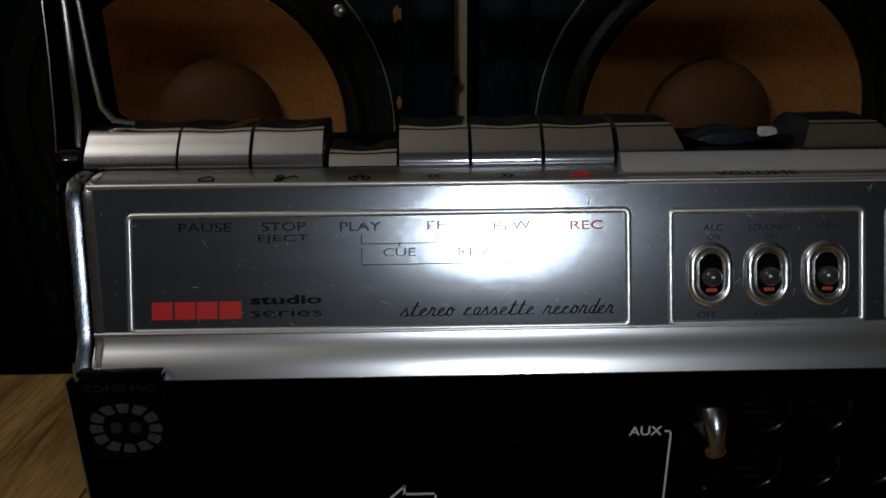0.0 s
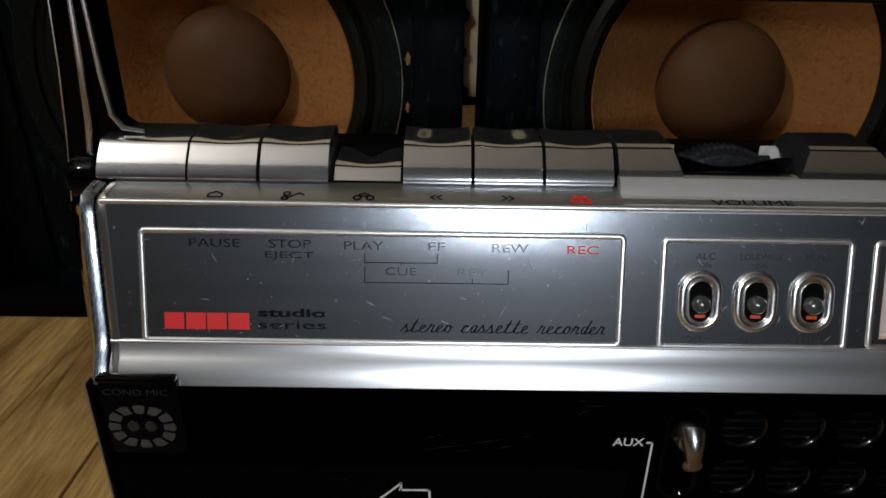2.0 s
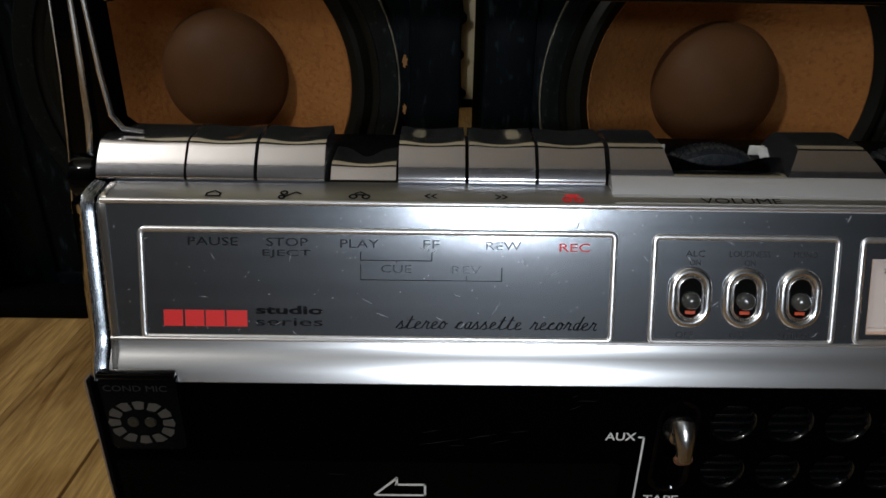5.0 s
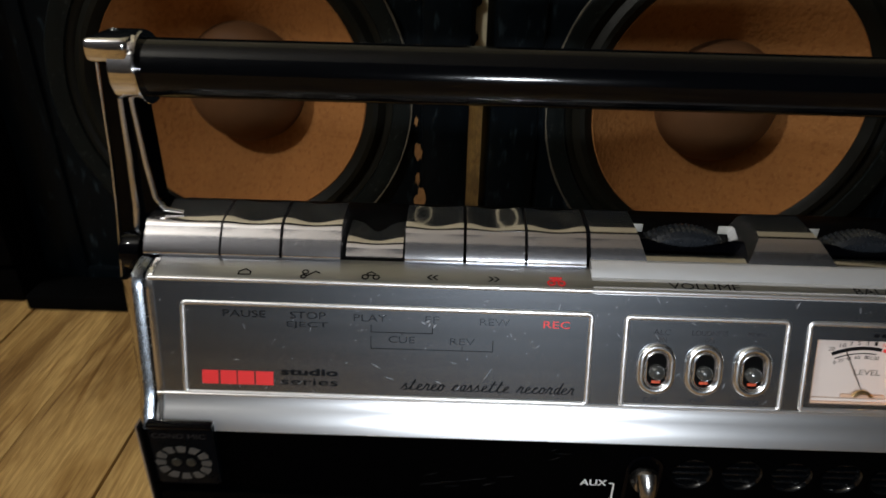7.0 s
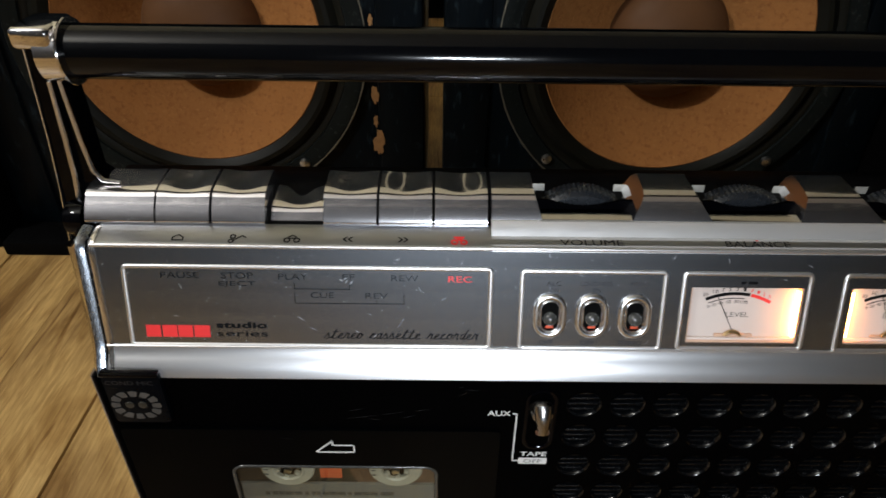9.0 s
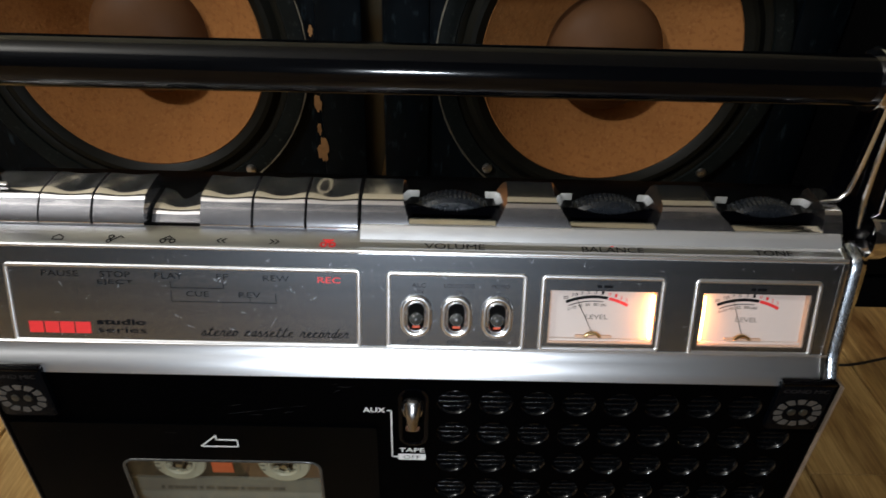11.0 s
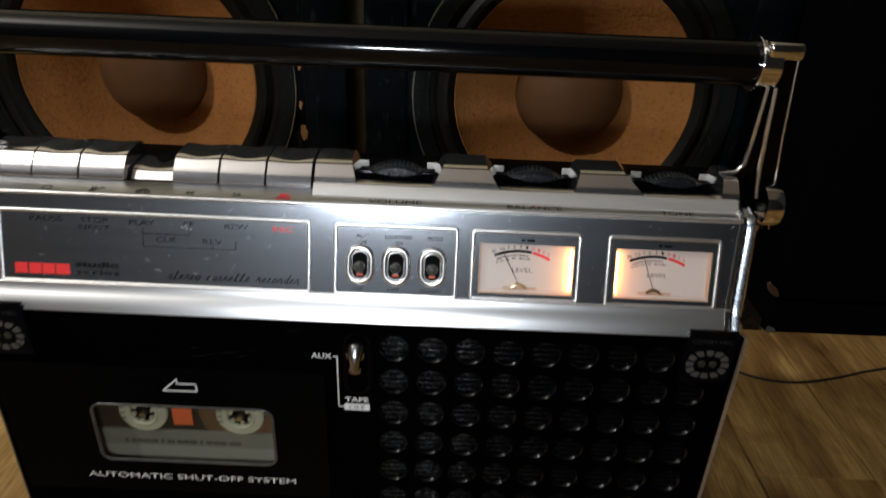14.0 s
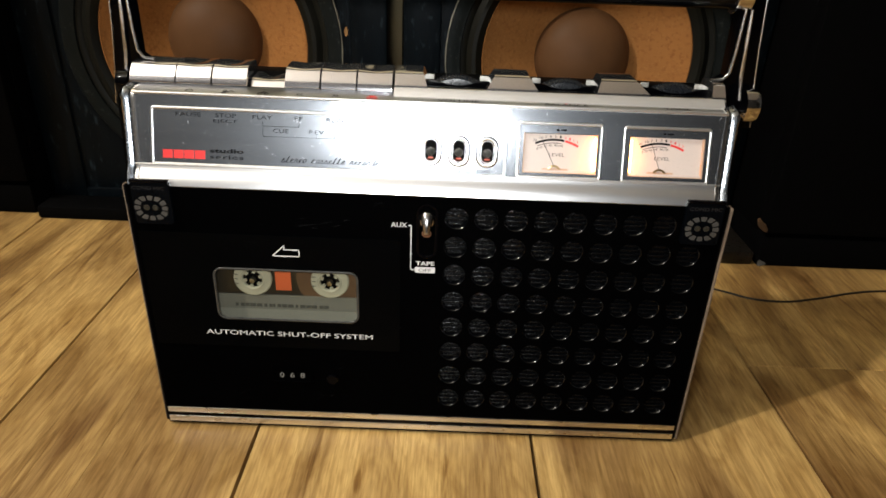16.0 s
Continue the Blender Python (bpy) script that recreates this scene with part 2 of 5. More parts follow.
CABINET = material("black_painted_wood", (0.0020, 0.0038, 0.0056), 0.40, 0, 18, 0.6, 0.2, 160, (6, 6, 1), spec=0.09)
SCUFF = material("pale_scuff", (0.09, 0.085, 0.075), 0.8, 0, 250, 0.4, 0.3, 700)
DULL_CHIP = material("torn_brown_veneer", (0.07, 0.034, 0.012), 0.8, 0, 250, 0.4, 0.6, 700)
CHIP = material("bare_chipboard", (0.30, 0.15, 0.05), 0.8, 0, 250, 0.4, 0.6, 700)
EDGE = material("lit_ring_edge", (0.24, 0.22, 0.17), 0.4, 0.6, 60, 0.5)
STEEL = material("steel_screw", (0.6, 0.6, 0.58), 0.3, 1.0)
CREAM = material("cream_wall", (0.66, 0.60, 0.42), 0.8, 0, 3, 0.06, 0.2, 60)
# unseen walls: low colour stands in for the unlit room that chrome reflects
UNLIT_WALL = material("unlit_wall", (0.035, 0.036, 0.041), 0.8, 0, 3, 0.06, 0.2, 60)
WALL = material("dimmed_side_wall", (0.05, 0.051, 0.056), 0.8, 0, 3, 0.06, 0.2, 60)
CEILING = material("cream_ceiling", (0.70, 0.68, 0.65), 0.85, 0, 3, 0.05)
# near-black base: on the side cabinets it holds the shade as well
DARK = material("near_black", (0.0008, 0.0008, 0.0010), 0.8, 0, 30, 0.4, 0.3, 300, spec=0.05)
PLINTH = material("worn_plinth_lit", (0.012, 0.010, 0.008), 0.30, 0, 60, 0.4, 0.2, 300, spec=0.35)
CABLE = material("black_cable", (0.02, 0.014, 0.01), 0.5)
specks(CABINET, (0.017, 0.026, 0.032), 190, 0.60, 0.72, (1, 1, 0.35))
specks(RING, (0.035, 0.040, 0.036), 260, 0.60, 0.74)
specks(CONE, (0.255, 0.104, 0.030), 260, 0.50, 0.72)
specks(CONE, (0.390, 0.180, 0.062), 380, 0.58, 0.76)
specks(SPECKLED, (0.10, 0.085, 0.06), 70, 0.56, 0.60, (0.16, 1, 1))
specks(CHROME, (0.45, 0.44, 0.43), 420, 0.62, 0.75)
OAK = wood_floor()


# ---- mesh helpers ----
def link_mesh(name, bm, mat, smooth=True):
    me = bpy.data.meshes.new(name)
    bmesh.ops.recalc_face_normals(bm, faces=bm.faces)
    bm.to_mesh(me)
    bm.free()
    me.materials.append(mat)
    if smooth:
        me.shade_smooth()
        me.set_sharp_from_angle(angle=radians(35))
    return new(name, me)


def part(name, bm, mat, parent, label="", smooth=True):
    ob = link_mesh(name, bm, mat, smooth)
    ob.parent = parent
    if label:
        ob["label"] = label
    return ob


def group(name, at, label, category, grp="", kind=""):
    ob = new(name)
    ob.empty_display_size = 0.02
    ob.location = at
    return tagged(ob, label, category, grp, kind)


def box(x0, x1, y0, y1, z0, z1, bevel=0.0, seg=2, m=None, bm=None):
    bm = bm or bmesh.new()
    vs = bmesh.ops.create_cube(bm, size=1)["verts"]
    for v in vs:
        v.co = Vector(((x0 + x1) / 2 + v.co.x * (x1 - x0), (y0 + y1) / 2 + v.co.y * (y1 - y0), (z0 + z1) / 2 + v.co.z * (z1 - z0)))
    if bevel:
        es = list({e for v in vs for e in v.link_edges})
        vs = bmesh.ops.bevel(bm, geom=es, offset=bevel, segments=seg, affect="EDGES", profile=0.5)["verts"]
    if m:
        bm.transform(m)
    return bm


def extrude(outline, w0, w1, m=None, bevel=0.0, bm=None):
    """A prism on a flat outline (u, v), from depth w0 to w1."""
    bm = bm or bmesh.new()
    lo = [bm.verts.new((u, v, w0)) for u, v in outline]
    hi = [bm.verts.new((u, v, w1)) for u, v in outline]
    n = len(outline)
    for i in range(n):
        bm.faces.new((lo[i], lo[(i + 1) % n], hi[(i + 1) % n], hi[i]))
    top = bm.faces.new(hi)
    bm.faces.new(lo[::-1])
    if bevel:
        bmesh.ops.bevel(bm, geom=list(top.edges), offset=bevel, segments=2, affect="EDGES", profile=0.5)
    if m:
        bm.transform(m)
    return bm


def round_rect(u0, u1, v0, v1, r, n=6):
    pts = []
    for cu, cv, a in ((u1 - r, v1 - r, 0), (u0 + r, v1 - r, 90), (u0 + r, v0 + r, 180), (u1 - r, v0 + r, 270)):
        pts += [(cu + r * math.cos(radians(a + 90 * i / n)), cv + r * math.sin(radians(a + 90 * i / n))) for i in range(n + 1)]
    return pts


def circle(cu, cv, r, n=24, a0=0.0):
    return [(cu + r * math.cos(a0 + 2 * math.pi * i / n), cv + r * math.sin(a0 + 2 * math.pi * i / n)) for i in range(n)]


def rings(loops, m=None, close=False):
    """Joins loops of equal length, each a list of points, with quads."""
    bm = bmesh.new()
    rows = [[bm.verts.new(p) for p in loop] for loop in loops]
    n = len(rows[0])
    pairs = list(zip(rows, rows[1:])) + ([(rows[-1], rows[0])] if close else [])
    for a, b in pairs:
        for i in range(n):
            bm.faces.new((a[i], a[(i + 1) % n], b[(i + 1) % n], b[i]))
    if m:
        bm.transform(m)
    return bm


def bead(u0, u1, v0, v1, r, width, high, m):
    """A half-round moulding along a rounded rectangle."""
    loops = []
    for k in range(7):
        a = math.pi * k / 6
        o = width / 2 * math.cos(a)
        loops.append([(u, v, high * math.sin(a) - 0.0001) for u, v in round_rect(u0 - o, u1 + o, v0 - o, v1 + o, r + o)])
    return rings(loops, m)


def frame_plate(outer, inner, w0, w1, m, bevel=0.0004):
    """A plate between two outlines of equal count, with real thickness."""
    lo_o = [(u, v, w0) for u, v in outer]
    hi_o = [(u, v, w1) for u, v in outer]
    def inset(k):
        cu = sum(u for u, v in inner) / len(inner)
        cv = sum(v for u, v in inner) / len(inner)
        return [(u + (k if u > cu else -k), v + (k if v > cv else -k)) for u, v in inner]
    hi_i = [(u, v, w1) for u, v in inset(bevel)]
    mid = [(u, v, w1 - bevel) for u, v in inner]
    lo_i = [(u, v, w0) for u, v in inner]
    return rings([lo_o, hi_o, hi_i, mid, lo_i], m, close=True)


def lathe(profile, n=48, m=None):
    loops = [[(r * math.cos(2 * math.pi * i / n), r * math.sin(2 * math.pi * i / n), w) for i in range(n)] for r, w in profile]
    bm = rings(loops)
    if profile[-1][0] < 1e-4 or profile[0][0] < 1e-4:
        bmesh.ops.remove_doubles(bm, verts=bm.verts, dist=1e-5)
    if m:
        bm.transform(m)
    return bm


def sweep(points, r, n=8, m=None):
    """A round tube along points."""
    loops = []
    for i, p in enumerate(points):
        d = (Vector(points[min(i + 1, len(points) - 1)]) - Vector(points[max(i - 1, 0)])).normalized()
        q = d.to_track_quat("Z", "Y")
        rad = r[i] if isinstance(r, (list, tuple)) else r
        loops.append([Vector(p) + q @ Vector((rad * math.cos(2 * math.pi * k / n), rad * math.sin(2 * math.pi * k / n), 0)) for k in range(n)])
    bm = rings(loops)
    bm.faces.new([v for v in bm.verts][:n])
    bm.faces.new([v for v in bm.verts][-n:])
    if m:
        bm.transform(m)
    return bm


def bars(rects, w0, w1, m):
    bm = bmesh.new()
    for u0, u1, v0, v1 in rects:
        extrude([(u0, v0), (u1, v0), (u1, v1), (u0, v1)], w0, w1, bm=bm)
    bm.transform(m)
    return bm


def lettering(body, u0, u1, v, high, m, mat, parent, shear=0.0, heavy=0.0, lift=0.00012):
    """Printed words between u0 and u1, centred on v."""
    cu = bpy.data.curves.new("lettering", "FONT")
    cu.body, cu.size, cu.shear, cu.offset, cu.resolution_u = body, 1.0, shear, heavy, 3
    tmp = bpy.data.objects.new("lettering", cu)
    me = bpy.data.meshes.new_from_object(tmp)
    bpy.data.objects.remove(tmp)
    co = np.empty(len(me.vertices) * 3)
    me.vertices.foreach_get("co", co)
    co = co.reshape(-1, 3)
    lo, hi = co.min(0), co.max(0)
    size = hi - lo
    co[:, 0] = u0 + (co[:, 0] - lo[0]) * (u1 - u0) / size[0]
    co[:, 1] = v + (co[:, 1] - (lo[1] + hi[1]) / 2) * high / size[1]
    co[:, 2] = lift
    me.vertices.foreach_set("co", co.ravel())
    me.transform(m)
    me.materials.clear()
    me.materials.append(mat)
    ob = new("lettering", me)
    ob.parent = parent
    return ob


# ---- the room ----
def slab(name, x0, x1, y0, y1, z0, z1, mat, label, category):
    return tagged(link_mesh(name, box(x0, x1, y0, y1, z0, z1), mat, False), label, category, kind="structure")


X0, X1, Y0, Y1, TOP = -2.3, 2.2, -1.7, 0.98, 2.6
floor = slab("floor", X0, X1, Y0, Y1, -0.06, -0.012, DARK, "warm oak plank floor with dark seams", "floor")
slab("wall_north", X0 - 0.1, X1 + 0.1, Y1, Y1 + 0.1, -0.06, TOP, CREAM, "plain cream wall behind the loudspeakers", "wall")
# south, west and east walls are out of view, darkened by colour
slab("wall_south", X0 - 0.1, X1 + 0.1, Y0 - 0.1, Y0, -0.06, TOP, UNLIT_WALL, "plain unseen wall, coloured dark for the unlit end of the room", "wall")
slab("wall_west", X0 - 0.1, X0, Y0, Y1, -0.06, TOP, WALL, "plain unseen side wall with the dimness put into its colour", "wall")
slab("wall_east", X1, X1 + 0.1, Y0, Y1, -0.06, TOP, WALL, "plain unseen side wall with the dimness put into its colour", "wall")
slab("ceiling", X0 - 0.1, X1 + 0.1, Y0 - 0.1, Y1 + 0.1, TOP, TOP + 0.1, CEILING, "plain cream ceiling", "ceiling")

# ---- the cassette recorder ----
RX0, RX1 = -0.144, 0.160            # sides of the case
MIDX = (RX0 + RX1) / 2
recorder = group("cassette_recorder", (MIDX, 0.036, 0.0),
                 "black and silver portable stereo cassette recorder with raised handle", "cassette recorder")
BACK = Matrix.Translation((-MIDX, -0.036, 0.0))


def rec(name, bm, mat, parent=None, label="", smooth=True):
    if parent is None or parent is recorder:
        bm.transform(BACK)
        return part(name, bm, mat, recorder, label, smooth)
    bm.transform(BACK)
    return part(name, bm, mat, parent, label, smooth)


def words(body, u0, u1, v, high, m, mat, parent=None, **k):
    return lettering(body, u0, u1, v, high, BACK @ m, mat, parent or recorder, **k)


# the flat of the front panel: u along x, v up, w out towards the camera
FRONT = Matrix(((1, 0, 0, 0), (0, 0, -1, 0), (0, 1, 0, 0), (0, 0, 0, 1)))
# the raked flat of the silver control panel
SLOPE = Vector((0, 0.0085, 0.027)).normalized()
OUT = Vector((0, -SLOPE.z, SLOPE.y))
PANEL = Matrix(((1, SLOPE.x, OUT.x, 0), (0, SLOPE.y, OUT.y, 0.0052), (0, SLOPE.z, OUT.z, 0.1635), (0, 0, 0, 1)))

# case
CASE = [(0.0135, 0.003), (0.070, 0.003), (0.074, 0.007), (0.074, 0.185), (0.068, 0.198), (0.060, 0.2025), (0.046, 0.203),
        (0.024, 0.1975), (0.0175, 0.190), (0.0135, 0.166), (0.0135, 0.155)]
AXIS_X = Matrix(((0, 0, 1, 0), (1, 0, 0, 0), (0, 1, 0, 0), (0, 0, 0, 1)))
rec("case", extrude(CASE, RX0 + 0.0015, RX1 - 0.0015, AXIS_X), BLACK_CASE, label="black leather-grained case")
for a, b, c in ((RX0 - 0.0015, RX0 - 0.0007, RX0 + 0.0009), (RX1 + 0.0020, RX1 + 0.0006, RX1 - 0.0009)):
    rec("side_trim", box(min(a, b), max(a, b), 0.0012 if a < 0 else 0.0, 0.0062, 0.003, 0.1535, 0.0006), TRIM, label="worn pinkish edge trim")
    rec("side_strip", box(min(b, c), max(b, c), 0.0008, 0.0200, 0.003, 0.1535, 0.0003), BLACK_CASE)
for x in (-0.105, 0.120):
    rec("foot", lathe([(0.0001, 0.0), (0.006, 0.0), (0.0065, 0.001), (0.006, 0.0032), (0.0001, 0.0032)], 16, Matrix.Translation((x, 0.012, 0))), BLACK_HOLE)
    rec("foot", lathe([(0.0001, 0.0), (0.006, 0.0), (0.0065, 0.001), (0.006, 0.0032), (0.0001, 0.0032)], 16, Matrix.Translation((x, 0.062, 0))), BLACK_HOLE)

# black front panel: plain stretches, and the loudspeaker field with its round openings
GX0, GZ0, PX, PZ = 0.0157, 0.0200, 0.01508, 0.01635
COLS, ROWS_N = 9, 8
GX1, GZ1 = GX0 + COLS * PX, GZ0 + ROWS_N * PZ
rec("front_panel", frame_plate([(RX0 + 0.001, 0.1543), (RX0 + 0.001, 0.0142), (GX0, 0.0142), (GX0, 0.1543)], [(-0.1180, 0.1240), (-0.1180, 0.0640), (-0.0120, 0.0640), (-0.0120, 0.1240)], -0.0135, 0.0, FRONT, 0.0),
    BLACK_PANEL, label="glossy black front panel", smooth=False)
rec("panel_edge", box(GX1, RX1 - 0.001, 0.0, 0.0135, 0.0142, 0.1543), BLACK_PANEL, smooth=False)
rec("panel_strip", box(GX0, GX1, 0.0, 0.0135, 0.0142, GZ0), BLACK_PANEL, smooth=False)
rec("panel_strip", box(GX0, GX1, 0.0, 0.0135, GZ1, 0.1543), BLACK_PANEL, smooth=False)
bm = bmesh.new()
N = 20
for c in range(COLS):
    for r in range(ROWS_N):
        cx, cz = GX0 + (c + 0.5) * PX, GZ0 + (r + 0.5) * PZ
        edge = []
        for i in range(N):
            a = 2 * math.pi * (i + 0.5) / N
            k = 1 / max(abs(math.cos(a)) / (PX / 2), abs(math.sin(a)) / (PZ / 2))
            edge.append((k * math.cos(a), k * math.sin(a)))
        if r == ROWS_N - 1 and c == COLS - 1:
            x0, z0 = cx - PX / 2, cz - PZ / 2
            bm.faces.new([bm.verts.new(FRONT @ Vector((x0 + a * PX, z0 + b * PZ, 0))) for a, b in ((0, 0), (1, 0), (1, 1), (0, 1))])
            continue
        corner = {}
        loops = [[(cx + u, cz + v, 0) for u, v in edge],
                 [(cx + 0.0062 * math.cos(2 * math.pi * (i + 0.5) / N), cz + 0.0062 * math.sin(2 * math.pi * (i + 0.5) / N), 0) for i in range(N)],
                 [(cx + 0.0057 * math.cos(2 * math.pi * (i + 0.5) / N), cz + 0.0057 * math.sin(2 * math.pi * (i + 0.5) / N), -0.0006) for i in range(N)],
                 [(cx + 0.0055 * math.cos(2 * math.pi * (i + 0.5) / N), cz + 0.0055 * math.sin(2 * math.pi * (i + 0.5) / N), -0.0032) for i in range(N)]]
        rows = [[bm.verts.new(FRONT @ Vector(p)) for p in loop] for loop in loops]
        for a, b in zip(rows, rows[1:]):
            for i in range(N):
                bm.faces.new((a[i], a[(i + 1) % N], b[(i + 1) % N], b[i]))
        # corners of the cell
        for su, sv in ((1, 1), (-1, 1), (-1, -1), (1, -1)):
            q = [v for v in rows[0]]
            want = FRONT @ Vector((cx + su * PX / 2, cz + sv * PZ / 2, 0))
            near = sorted(q, key=lambda v: (v.co - want).length)[:2]
            if (near[0].co - want).length > 1e-6:
                i, j = rows[0].index(near[0]), rows[0].index(near[1])
                bm.faces.new((near[0], near[1], bm.verts.new(want)))
rec("grille_plate", bm, BLACK_PANEL, label="black panel pierced by round sound holes")


def grille_disc():
    bm = bmesh.new()
    bm.faces.new([bm.verts.new((u, v, -0.0031)) for u, v in circle(0, 0, 0.0057, 20)])
    for k in range(4):
        v = -0.0039 + 0.0026 * k
        h = math.sqrt(max(0, 0.0056 ** 2 - v * v)) - 0.0001
        extrude([(-h, v - 0.0005), (h, v - 0.0005), (h, v + 0.0005), (-h, v + 0.0005)], -0.003, -0.0014, bm=bm, bevel=0.0003)
    cup = [[(a * math.cos(2 * math.pi * i / 20), a * math.sin(2 * math.pi * i / 20), w) for i in range(20)] for a, w in ((0.0061, 0.0002), (0.0058, -0.0001), (0.0055, -0.0010), (0.0051, -0.0030))]
    rows = [[bm.verts.new(q) for q in loop] for loop in cup]
    for a, b in zip(rows, rows[1:]):
        for i in range(20):
            bm.faces.new((a[i], a[(i + 1) % 20], b[(i + 1) % 20], b[i])).material_index = 1
    bm.transform(FRONT)
    return bm


first = None
for c in range(COLS):
    for r in range(ROWS_N):
        if r == ROWS_N - 1 and c == COLS - 1:
            continue
        if first is None:
            first = part("grille_insert", grille_disc(), SMOKY, recorder)
            first.data.materials.append(CUP)
            ob = first
        else:
            ob = new("grille_insert", first.data)
            ob.parent = recorder
        ob.location = Vector((GX0 + (c + 0.5) * PX, 0, GZ0 + (r + 0.5) * PZ)) + BACK.translation

# worn silver stripes along the foot of the panel
rec("foot_stripe", box(RX0 + 0.0015, RX1 - 0.0015, -0.0006, 0.004, 0.0102, 0.0138, 0.0004), WORN_CHROME, label="worn silver stripe")
rec("foot_stripe", box(RX0 + 0.0015, RX1 - 0.0015, -0.0006, 0.004, 0.0034, 0.0074, 0.0004), WORN_CHROME, label="worn silver stripe")
rec("foot_moulding", box(RX0 + 0.001, RX1 - 0.001, 0.0, 0.0134, 0.002, 0.0142), BLACK_GLOSS)

# faint scratches on the black panel
bm = bmesh.new()
rnd = random.Random(3)
for u, v, a, l in [(-0.0540, 0.1355, 0.17, 0.0110), (-0.0430, 0.1375, 0.20, 0.0080), (-0.0330, 0.1392, 0.15, 0.0050)] + [(rnd.uniform(-0.135, 0.0), rnd.uniform(0.018, 0.152), rnd.uniform(-0.6, 0.6), rnd.uniform(0.001, 0.005)) for k in range(24)]:
    if -0.106 < u < -0.024 and 0.074 < v < 0.113:
        continue
    c_, s_, t_ = math.cos(a), math.sin(a), 0.00004
    lift = 0.0016 if 0.060 < v < 0.1295 else 0.0002
    extrude([(u - c_ * l / 2, v - s_ * l / 2), (u + s_ * t_, v - c_ * t_), (u + c_ * l / 2, v + s_ * l / 2), (u - s_ * t_, v + c_ * t_)], lift, lift + 0.00005, bm=bm)
bm.transform(FRONT)
tagged(rec("panel_scratches", bm, FAINT_SCRATCH), "faint grey scratches", kind="stuff")

# cassette door with its window
door = rec("cassette_door", frame_plate(round_rect(-0.1405, -0.0050, 0.0600, 0.1295, 0.0015), round_rect(-0.1040, -0.0278, 0.0782, 0.1092, 0.0045), 0.0002, 0.0014, FRONT), DOOR,
           label="black cassette door with a clear window")
rec("window_rim", bead(-0.1040, -0.0278, 0.0782, 0.1092, 0.0045, 0.0014, 0.0007, FRONT @ Matrix.Translation((0, 0, 0.0013))), CLEAR_EDGE, door)
pane = rec("window_pane", extrude(round_rect(-0.1036, -0.0282, 0.0786, 0.1088, 0.0032), 0.0006, 0.0012, FRONT), TINTED, door, "clear plastic window")
pane.visible_shadow = False
rec("door_arrow", bars([(-0.0660, -0.0575, 0.1214, 0.1220), (-0.0712, -0.0575, 0.1176, 0.1182), (-0.0581, -0.0575, 0.1176, 0.1220)], 0.0015, 0.0016, FRONT), WHITE_INK, door, "white outlined arrow")
bm = bmesh.new()
for (a, b) in (((-0.0715, 0.1182), (-0.0655, 0.1240)), ((-0.0655, 0.1240), (-0.0655, 0.1217))):
    d = (Vector(b) - Vector(a)).normalized() * 0.0003
    n2 = Vector((-d.y, d.x))
    extrude([tuple(Vector(a) - n2 - d), tuple(Vector(b) - n2 + d), tuple(Vector(b) + n2 + d), tuple(Vector(a) + n2 - d)], 0.0015, 0.0016, bm=bm)
bm.transform(FRONT)
rec("arrow_head", bm, WHITE_INK, door)
words("AUTOMATIC SHUT-OFF SYSTEM", -0.1122, -0.0200, 0.0692, 0.0030, FRONT, WHITE_INK, door, heavy=0.004, lift=0.0016)

# the well behind the window and the cassette in it
rec("cassette_well", box(-0.1179, -0.0121, 0.0128, 0.0134, 0.0641, 0.1239), BLACK_HOLE, door)
cassette = group("cassette", (-0.0655, 0.009, 0.063), "see-through compact cassette with white reels, seated behind the door window", "cassette")
TB = Matrix.Translation((0.0655, -0.009, -0.063))


def tape(name, bm, mat, label="", parent=None):
    bm.transform(TB)
    return part(name, bm, mat, parent or cassette, label)


TD = FRONT @ Matrix.Translation((0, 0, -0.0042))
tape("shell", extrude(round_rect(-0.1165, -0.0140, 0.0635, 0.1235, 0.002), -0.0010, 0.0, FRONT @ Matrix.Translation((0, 0, -0.0068))), SHELL, "smoky see-through shell")
BEHIND = TD @ Matrix.Translation((0, 0, -0.0020))
tape("label", extrude([(-0.112, 0.070), (-0.019, 0.070), (-0.019, 0.0882), (-0.112, 0.0882)], 0.0, 0.0006, BEHIND), LABEL, "pale grey lower label")
rnd = random.Random(21)
u, words_on = -0.0965, []
while u < -0.047:
    w = rnd.uniform(0.0012, 0.0034)
    words_on.append((u, u + w, 0.0822, 0.0842))
    u += w + rnd.choice((0.0003, 0.0004, 0.0012))
tape("label_lines", bars(words_on, 0.0007, 0.0008, BEHIND), LABEL_INK)
tape("label_band", extrude([(-0.112, 0.070), (-0.019, 0.070), (-0.019, 0.0806), (-0.112, 0.0806)], 0.0005, 0.0007, BEHIND), LABEL_PALE, "paler strip of the label")
tape("ledge", extrude([(-0.112, 0.0884), (-0.019, 0.0884), (-0.019, 0.0896), (-0.112, 0.0896)], 0.0, 0.0012, TD @ Matrix.Translation((0, 0, -0.0022))), LABEL)
tape("sticker", extrude([(-0.0735, 0.0930), (-0.0650, 0.0930), (-0.0650, 0.1080), (-0.0735, 0.1080)], 0.0, 0.0005, BEHIND), ORANGE, "orange square")
tape("wound_tape", extrude(circle(-0.0436, 0.1003, 0.0185, 40), 0.0, 0.0003, TD @ Matrix.Translation((0, 0, -0.0024))), TAPE)
